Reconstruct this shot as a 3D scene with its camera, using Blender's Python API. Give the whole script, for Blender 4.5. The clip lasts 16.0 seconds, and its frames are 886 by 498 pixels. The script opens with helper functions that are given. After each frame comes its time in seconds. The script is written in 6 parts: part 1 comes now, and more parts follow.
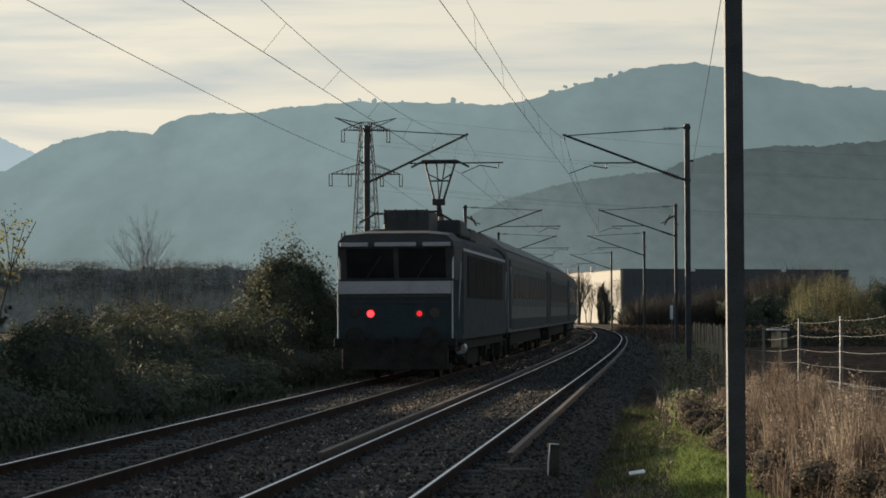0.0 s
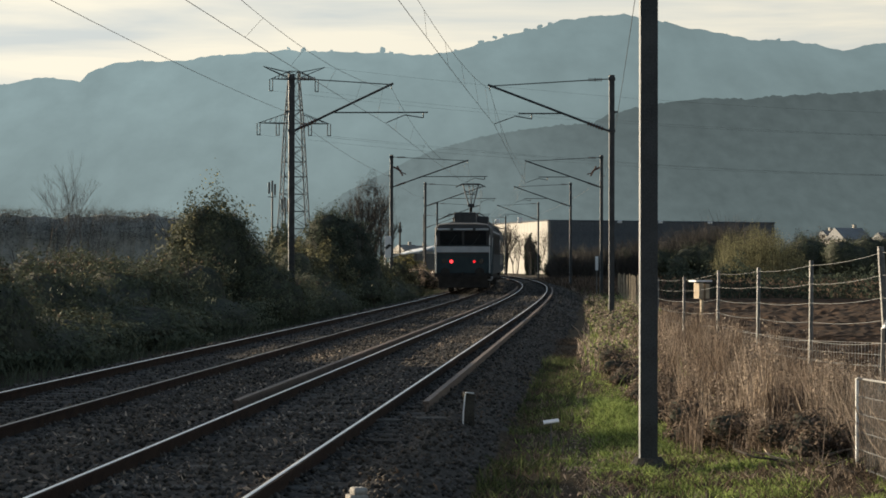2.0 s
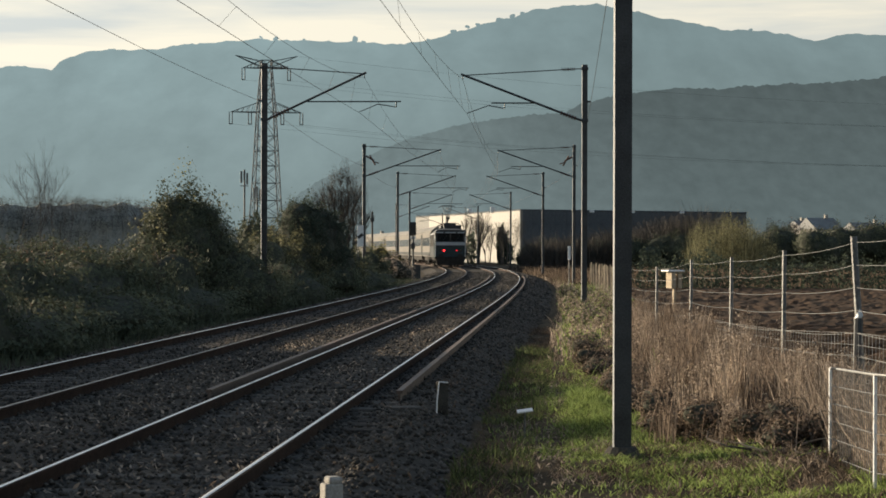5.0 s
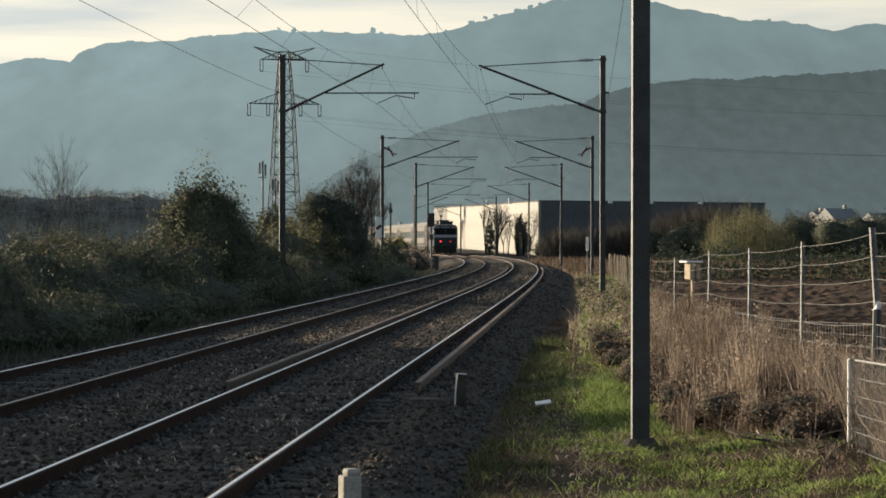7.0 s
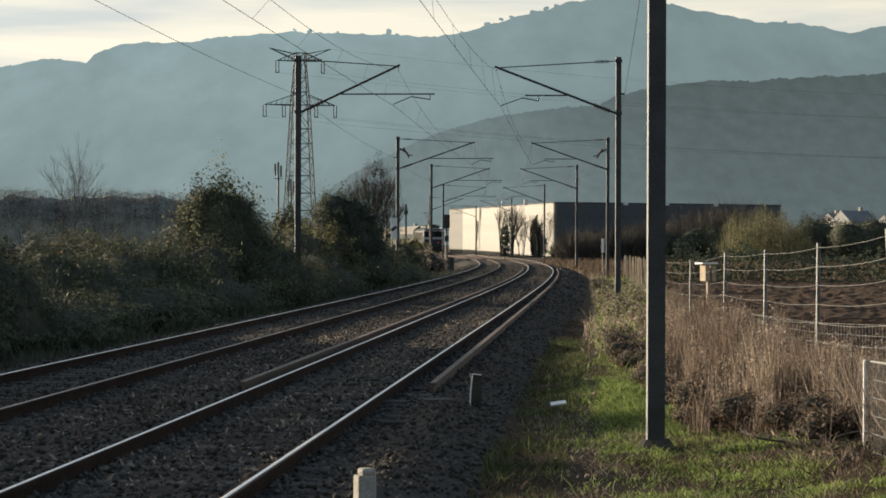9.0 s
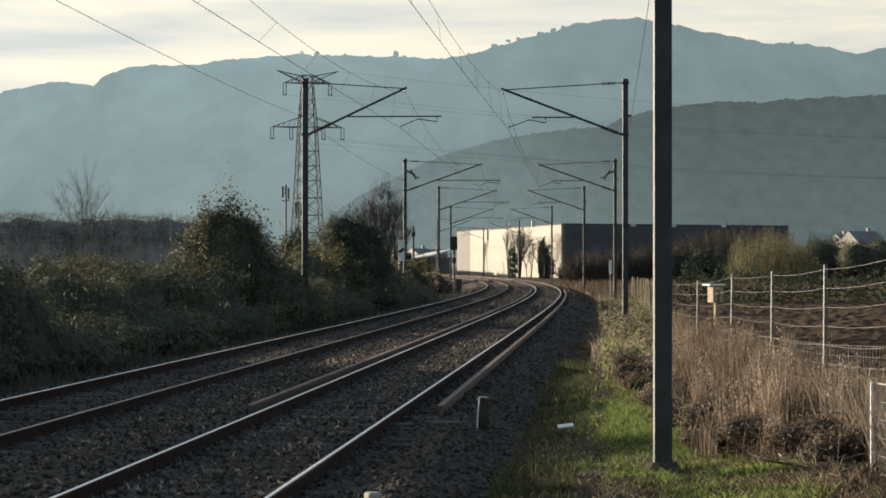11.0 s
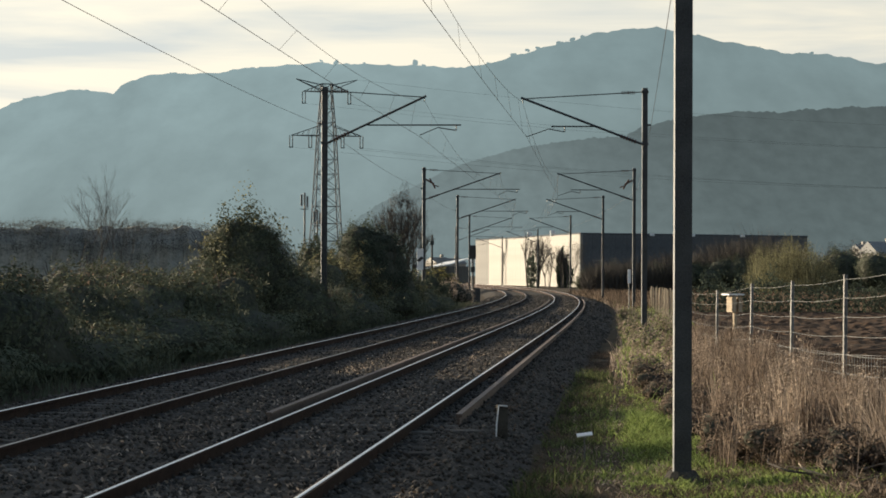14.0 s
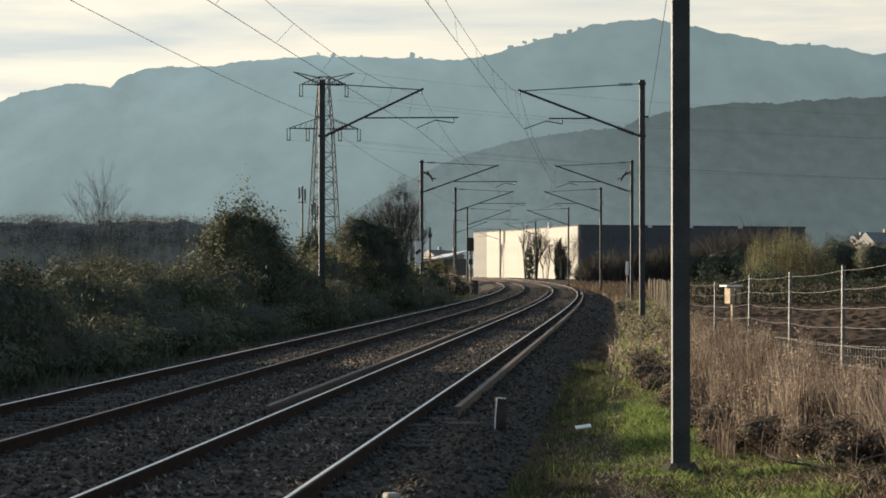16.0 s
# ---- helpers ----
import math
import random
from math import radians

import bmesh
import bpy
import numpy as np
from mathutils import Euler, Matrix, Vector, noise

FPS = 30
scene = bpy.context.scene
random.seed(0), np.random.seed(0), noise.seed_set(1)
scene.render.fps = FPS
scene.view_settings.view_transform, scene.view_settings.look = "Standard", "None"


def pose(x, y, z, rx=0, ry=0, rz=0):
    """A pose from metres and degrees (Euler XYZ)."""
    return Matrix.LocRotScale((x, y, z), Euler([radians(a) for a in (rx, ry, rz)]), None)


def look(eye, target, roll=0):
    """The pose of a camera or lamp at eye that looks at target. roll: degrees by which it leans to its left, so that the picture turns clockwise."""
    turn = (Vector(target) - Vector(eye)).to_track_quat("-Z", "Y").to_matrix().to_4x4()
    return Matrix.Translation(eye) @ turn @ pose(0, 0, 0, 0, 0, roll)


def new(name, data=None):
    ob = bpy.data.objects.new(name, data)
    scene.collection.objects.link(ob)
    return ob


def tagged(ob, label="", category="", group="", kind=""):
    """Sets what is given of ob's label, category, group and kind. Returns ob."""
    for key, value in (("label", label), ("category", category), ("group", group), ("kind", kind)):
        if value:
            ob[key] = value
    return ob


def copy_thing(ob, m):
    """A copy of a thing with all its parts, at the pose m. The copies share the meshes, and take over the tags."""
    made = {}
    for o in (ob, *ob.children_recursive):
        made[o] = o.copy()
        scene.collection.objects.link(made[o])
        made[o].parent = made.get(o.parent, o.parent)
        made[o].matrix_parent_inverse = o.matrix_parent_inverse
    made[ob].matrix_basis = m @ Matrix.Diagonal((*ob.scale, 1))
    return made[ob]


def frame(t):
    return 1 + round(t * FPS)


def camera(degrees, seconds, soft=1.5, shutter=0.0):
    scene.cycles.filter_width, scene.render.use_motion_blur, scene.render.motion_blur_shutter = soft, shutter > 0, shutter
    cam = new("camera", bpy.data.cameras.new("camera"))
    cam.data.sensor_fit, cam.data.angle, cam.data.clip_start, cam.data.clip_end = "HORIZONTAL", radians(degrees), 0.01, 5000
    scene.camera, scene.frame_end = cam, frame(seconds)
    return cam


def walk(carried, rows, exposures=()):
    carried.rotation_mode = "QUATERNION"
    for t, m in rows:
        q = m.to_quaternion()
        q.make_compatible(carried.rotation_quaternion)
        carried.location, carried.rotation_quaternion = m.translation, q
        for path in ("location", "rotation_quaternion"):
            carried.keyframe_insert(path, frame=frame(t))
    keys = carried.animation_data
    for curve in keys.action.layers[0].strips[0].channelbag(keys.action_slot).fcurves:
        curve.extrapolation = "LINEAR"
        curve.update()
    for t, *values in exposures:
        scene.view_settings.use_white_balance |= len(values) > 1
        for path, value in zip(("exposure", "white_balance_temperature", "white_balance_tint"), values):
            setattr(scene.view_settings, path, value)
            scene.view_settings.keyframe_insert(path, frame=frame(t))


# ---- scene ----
cam = camera(21.15, 16.0, soft=1.7)
# seconds, sideways, height, tilt up, turn left, lean
CAMERA_ROWS = [
    (0, -0.112, 1.652, 1.480, 1.005, -0.271),
    (0.5, -0.060, 1.648, 0.813, 0.599, -0.007),
    (1, -0.064, 1.630, 0.482, -0.218, -0.235),
    (1.5, -0.039, 1.635, 0.471, -0.854, -0.291),
    (2, 0.019, 1.637, 0.275, -0.722, 0.068),
    (2.5, 0.005, 1.634, -0.073, -0.906, -0.015),
    (3, -0.005, 1.635, -0.094, -1.132, 0.096),
    (3.5, -0.004, 1.629, -0.039, -1.429, 0.323),
    (6, 0.000, 1.640, 0.022, -1.261, 0.002),
    (6.5, -0.005, 1.639, -0.115, -1.118, -0.007),
    (7, 0.002, 1.644, -0.197, -0.953, 0.059),
    (7.5, -0.000, 1.638, -0.153, -0.866, 0.124),
    (8, 0.004, 1.639, -0.131, -0.785, 0.141),
    (8.5, -0.005, 1.636, -0.147, -0.687, 0.211),
    (9, 0.001, 1.632, -0.161, -0.583, 0.178),
    (11.5, 0.013, 1.646, 0.542, -0.379, 0.023),
    (12, 0.006, 1.646, 0.646, -0.278, 0.084),
    (12.5, 0.007, 1.638, 0.616, -0.122, 0.105),
    (13, 0.003, 1.638, 0.596, -0.029, 0.216),
    (13.5, 0.008, 1.633, 0.671, 0.006, 0.292),
    (14, -0.000, 1.637, 0.578, 0.051, 0.234),
    (14.5, 0.004, 1.639, 0.469, 0.093, 0.131),
    (15, 0.004, 1.640, 0.333, 0.064, -0.008),
    (15.5, -0.006, 1.638, 0.345, -0.000, 0.103),
    (16, -0.000, 1.640, 0.396, -0.000, 0.000),
]
walk(cam, [(t, pose(x, 0, z, 90 + tilt, 0, turn) @ pose(0, 0, 0, 0, 0, lean))
           for t, x, z, tilt, turn, lean in CAMERA_ROWS],
     exposures=[(0.0, 0.68), (0.5, 0.62), (1.0, 0.68), (1.5, 0.88), (9.0, 0.95), (11.5, 0.98), (16.0, 0.96)])

# ---- world, sun ----
SUN_LEFT, SUN_UP = 52.0, 10.3       # degrees left of the view, above the horizon
sun_way = Vector((-math.sin(radians(SUN_LEFT)) * math.cos(radians(SUN_UP)),
                  math.cos(radians(SUN_LEFT)) * math.cos(radians(SUN_UP)),
                  math.sin(radians(SUN_UP))))
sun = new("sun", bpy.data.lights.new("sun", "SUN"))
sun.data.energy, sun.data.angle, sun.data.color = 5.0, radians(0.6), (1.0, 0.85, 0.64)
sun.matrix_world = look((0, 0, 60), Vector((0, 0, 60)) - sun_way)

world = bpy.data.worlds.new("world")
scene.world = world
world.use_nodes = True
wn, wl = world.node_tree.nodes, world.node_tree.links
wn.clear()


def wnode(kind, **values):
    n = wn.new(kind)
    for key, value in values.items():
        n.inputs[key].default_value = value
    return n


sky = wn.new("ShaderNodeTexSky")
sky.sky_type, sky.sun_disc = "NISHITA", False
sky.sun_elevation, sky.sun_rotation = radians(SUN_UP), radians(-SUN_LEFT)
sky.dust_density, sky.air_density = 2.0, 1.0
geo = wn.new("ShaderNodeNewGeometry")
split = wn.new("ShaderNodeSeparateXYZ")
wl.new(geo.outputs["Position"], split.inputs[0])
# thin banded cloud over a pale sky, thickest low down
stretch = wn.new("ShaderNodeMapping")
stretch.inputs["Scale"].default_value = (3.0, 3.0, 34.0)
stretch.inputs["Rotation"].default_value = (0.0, radians(2.0), 0.0)
wl.new(geo.outputs["Position"], stretch.inputs["Vector"])
bands = wnode("ShaderNodeTexNoise", Scale=1.6, Detail=5.0, Roughness=0.55, Distortion=0.3)
wl.new(stretch.outputs[0], bands.inputs["Vector"])
band_ramp = wn.new("ShaderNodeValToRGB")
band_ramp.color_ramp.elements[0].position, band_ramp.color_ramp.elements[0].color = 0.36, (0.44, 0.472, 0.475, 1)
band_ramp.color_ramp.elements[1].position, band_ramp.color_ramp.elements[1].color = 0.60, (0.70, 0.655, 0.545, 1)
wl.new(bands.outputs[0], band_ramp.inputs[0])
cover = wn.new("ShaderNodeValToRGB")
cover.color_ramp.elements[0].position, cover.color_ramp.elements[0].color = 0.0, (1, 1, 1, 1)
cover.color_ramp.elements[1].position, cover.color_ramp.elements[1].color = 0.30, (0.0, 0.0, 0.0, 1)
cover.color_ramp.elements.new(0.16).color = (0.85, 0.85, 0.85, 1)
wl.new(split.outputs["Z"], cover.inputs[0])
# the cloud is bright towards the sun's half of the sky only
towards = wn.new("ShaderNodeVectorMath")
towards.operation = "DOT_PRODUCT"
towards.inputs[1].default_value = (-0.79, 0.61, 0.0)
wl.new(geo.outputs["Position"], towards.inputs[0])
side = wn.new("ShaderNodeMapRange")
side.inputs[1].default_value, side.inputs[2].default_value = -0.2, 1.0
side.inputs[3].default_value, side.inputs[4].default_value = 0.49, 0.86
wl.new(towards.outputs["Value"], side.inputs[0])
cloud = wnode("ShaderNodeBackground")
wl.new(band_ramp.outputs[0], cloud.inputs["Color"])
wl.new(side.outputs[0], cloud.inputs["Strength"])
clear_sky = wnode("ShaderNodeBackground", Strength=0.095)
wl.new(sky.outputs[0], clear_sky.inputs["Color"])
mix_sky = wn.new("ShaderNodeMixShader")
wl.new(cover.outputs[0], mix_sky.inputs[0])
wl.new(clear_sky.outputs[0], mix_sky.inputs[1])
wl.new(cloud.outputs[0], mix_sky.inputs[2])
wl.new(mix_sky.outputs[0], wn.new("ShaderNodeOutputWorld").inputs[0])

# ---- materials ----


def surface(name, dark, light, rough=0.8, scale=4.0, detail=6.0, metal=0.0, bump=0.3, fine=40.0, rnd=0.0,
            spread=(0.35, 0.65), leafy=False, island=False, through_leaf=0.4):
    """Two colours mixed by a broad noise, a fine noise for grain and relief."""
    m = bpy.data.materials.new(name)
    m.use_nodes = True
    n, l = m.node_tree.nodes, m.node_tree.links
    bsdf = n["Principled BSDF"]
    co = n.new("ShaderNodeTexCoord")
    broad = n.new("ShaderNodeTexNoise")
    broad.inputs["Scale"].default_value, broad.inputs["Detail"].default_value = scale, detail
    grain = n.new("ShaderNodeTexNoise")
    grain.inputs["Scale"].default_value, grain.inputs["Detail"].default_value = fine, 4.0
    l.new(co.outputs["Object"], broad.inputs["Vector"])
    l.new(co.outputs["Object"], grain.inputs["Vector"])
    total = n.new("ShaderNodeMath")
    total.operation = "MULTIPLY_ADD"
    total.inputs[1].default_value, total.inputs[2].default_value = 0.5, 0.0
    l.new(grain.outputs[0], total.inputs[0])
    both = n.new("ShaderNodeMath")
    both.operation = "MULTIPLY_ADD"
    both.inputs[1].default_value = 0.5
    l.new(broad.outputs[0], both.inputs[0])
    l.new(total.outputs[0], both.inputs[2])
    value = both.outputs[0]
    if rnd:
        info = n.new("ShaderNodeNewGeometry" if island else "ShaderNodeObjectInfo")
        more = n.new("ShaderNodeMath")
        more.operation = "MULTIPLY_ADD"
        more.inputs[1].default_value, more.inputs[2].default_value = rnd, -rnd / 2
        l.new(info.outputs["Random Per Island" if island else "Random"], more.inputs[0])
        add = n.new("ShaderNodeMath")
        l.new(value, add.inputs[0])
        l.new(more.outputs[0], add.inputs[1])
        value = add.outputs[0]
    ramp = n.new("ShaderNodeValToRGB")
    e = ramp.color_ramp.elements
    e[0].position, e[0].color = spread[0], (*dark, 1)
    e[1].position, e[1].color = spread[1], (*light, 1)
    l.new(value, ramp.inputs[0])
    l.new(ramp.outputs[0], bsdf.inputs["Base Color"])
    bsdf.inputs["Roughness"].default_value, bsdf.inputs["Metallic"].default_value = rough, metal
    if rough > 0.84:
        bsdf.inputs["Specular IOR Level"].default_value = 0.1
    if bump:
        b = n.new("ShaderNodeBump")
        b.inputs["Strength"].default_value, b.inputs["Distance"].default_value = bump, 0.02
        l.new(grain.outputs[0], b.inputs["Height"])
        l.new(b.outputs[0], bsdf.inputs["Normal"])
    if leafy:
        bsdf.inputs["Specular IOR Level"].default_value = 0.08
        thin = n.new("ShaderNodeBsdfTranslucent")
        mix = n.new("ShaderNodeMixShader")
        mix.inputs[0].default_value = through_leaf
        l.new(ramp.outputs[0], thin.inputs["Color"])
        l.new(bsdf.outputs[0], mix.inputs[1])
        l.new(thin.outputs[0], mix.inputs[2])
        l.new(mix.outputs[0], n["Material Output"].inputs[0])
    return m


def glow(name, colour, strength):
    m = bpy.data.materials.new(name)
    m.use_nodes = True
    b = m.node_tree.nodes["Principled BSDF"]
    b.inputs["Base Color"].default_value = (*colour, 1)
    b.inputs["Emission Color"].default_value, b.inputs["Emission Strength"].default_value = (*colour, 1), strength
    return m


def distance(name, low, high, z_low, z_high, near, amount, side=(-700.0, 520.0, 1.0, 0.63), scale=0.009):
    """Far hills: lit haze painted as emission, graded by height, with a little of the hill's own pattern."""
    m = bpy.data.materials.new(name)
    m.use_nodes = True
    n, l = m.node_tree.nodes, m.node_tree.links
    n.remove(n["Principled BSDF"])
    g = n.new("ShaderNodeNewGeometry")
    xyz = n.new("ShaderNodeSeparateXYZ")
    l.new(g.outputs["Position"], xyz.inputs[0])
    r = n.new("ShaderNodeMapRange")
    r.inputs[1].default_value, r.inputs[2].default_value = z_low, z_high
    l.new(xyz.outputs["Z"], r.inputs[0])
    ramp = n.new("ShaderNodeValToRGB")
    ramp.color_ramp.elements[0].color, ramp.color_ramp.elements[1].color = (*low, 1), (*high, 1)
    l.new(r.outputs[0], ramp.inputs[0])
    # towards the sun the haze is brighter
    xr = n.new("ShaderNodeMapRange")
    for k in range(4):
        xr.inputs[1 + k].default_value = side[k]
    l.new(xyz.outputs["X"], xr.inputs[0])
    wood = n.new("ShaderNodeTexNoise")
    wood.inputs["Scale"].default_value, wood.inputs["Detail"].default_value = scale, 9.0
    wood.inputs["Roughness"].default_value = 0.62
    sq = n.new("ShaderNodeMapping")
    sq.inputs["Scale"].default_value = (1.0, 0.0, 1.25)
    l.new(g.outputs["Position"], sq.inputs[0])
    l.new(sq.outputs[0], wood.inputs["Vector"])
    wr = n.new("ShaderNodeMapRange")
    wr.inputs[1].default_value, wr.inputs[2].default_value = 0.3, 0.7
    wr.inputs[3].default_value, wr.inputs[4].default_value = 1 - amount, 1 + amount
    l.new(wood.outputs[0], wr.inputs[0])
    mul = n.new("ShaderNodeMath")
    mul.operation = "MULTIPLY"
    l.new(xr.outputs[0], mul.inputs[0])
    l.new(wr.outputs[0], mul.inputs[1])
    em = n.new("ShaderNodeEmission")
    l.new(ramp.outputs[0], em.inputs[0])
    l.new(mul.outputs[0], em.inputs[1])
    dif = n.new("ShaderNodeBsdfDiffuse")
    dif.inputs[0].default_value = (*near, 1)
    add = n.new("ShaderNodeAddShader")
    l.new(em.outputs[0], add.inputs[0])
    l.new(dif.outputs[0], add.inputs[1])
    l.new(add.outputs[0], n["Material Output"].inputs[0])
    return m


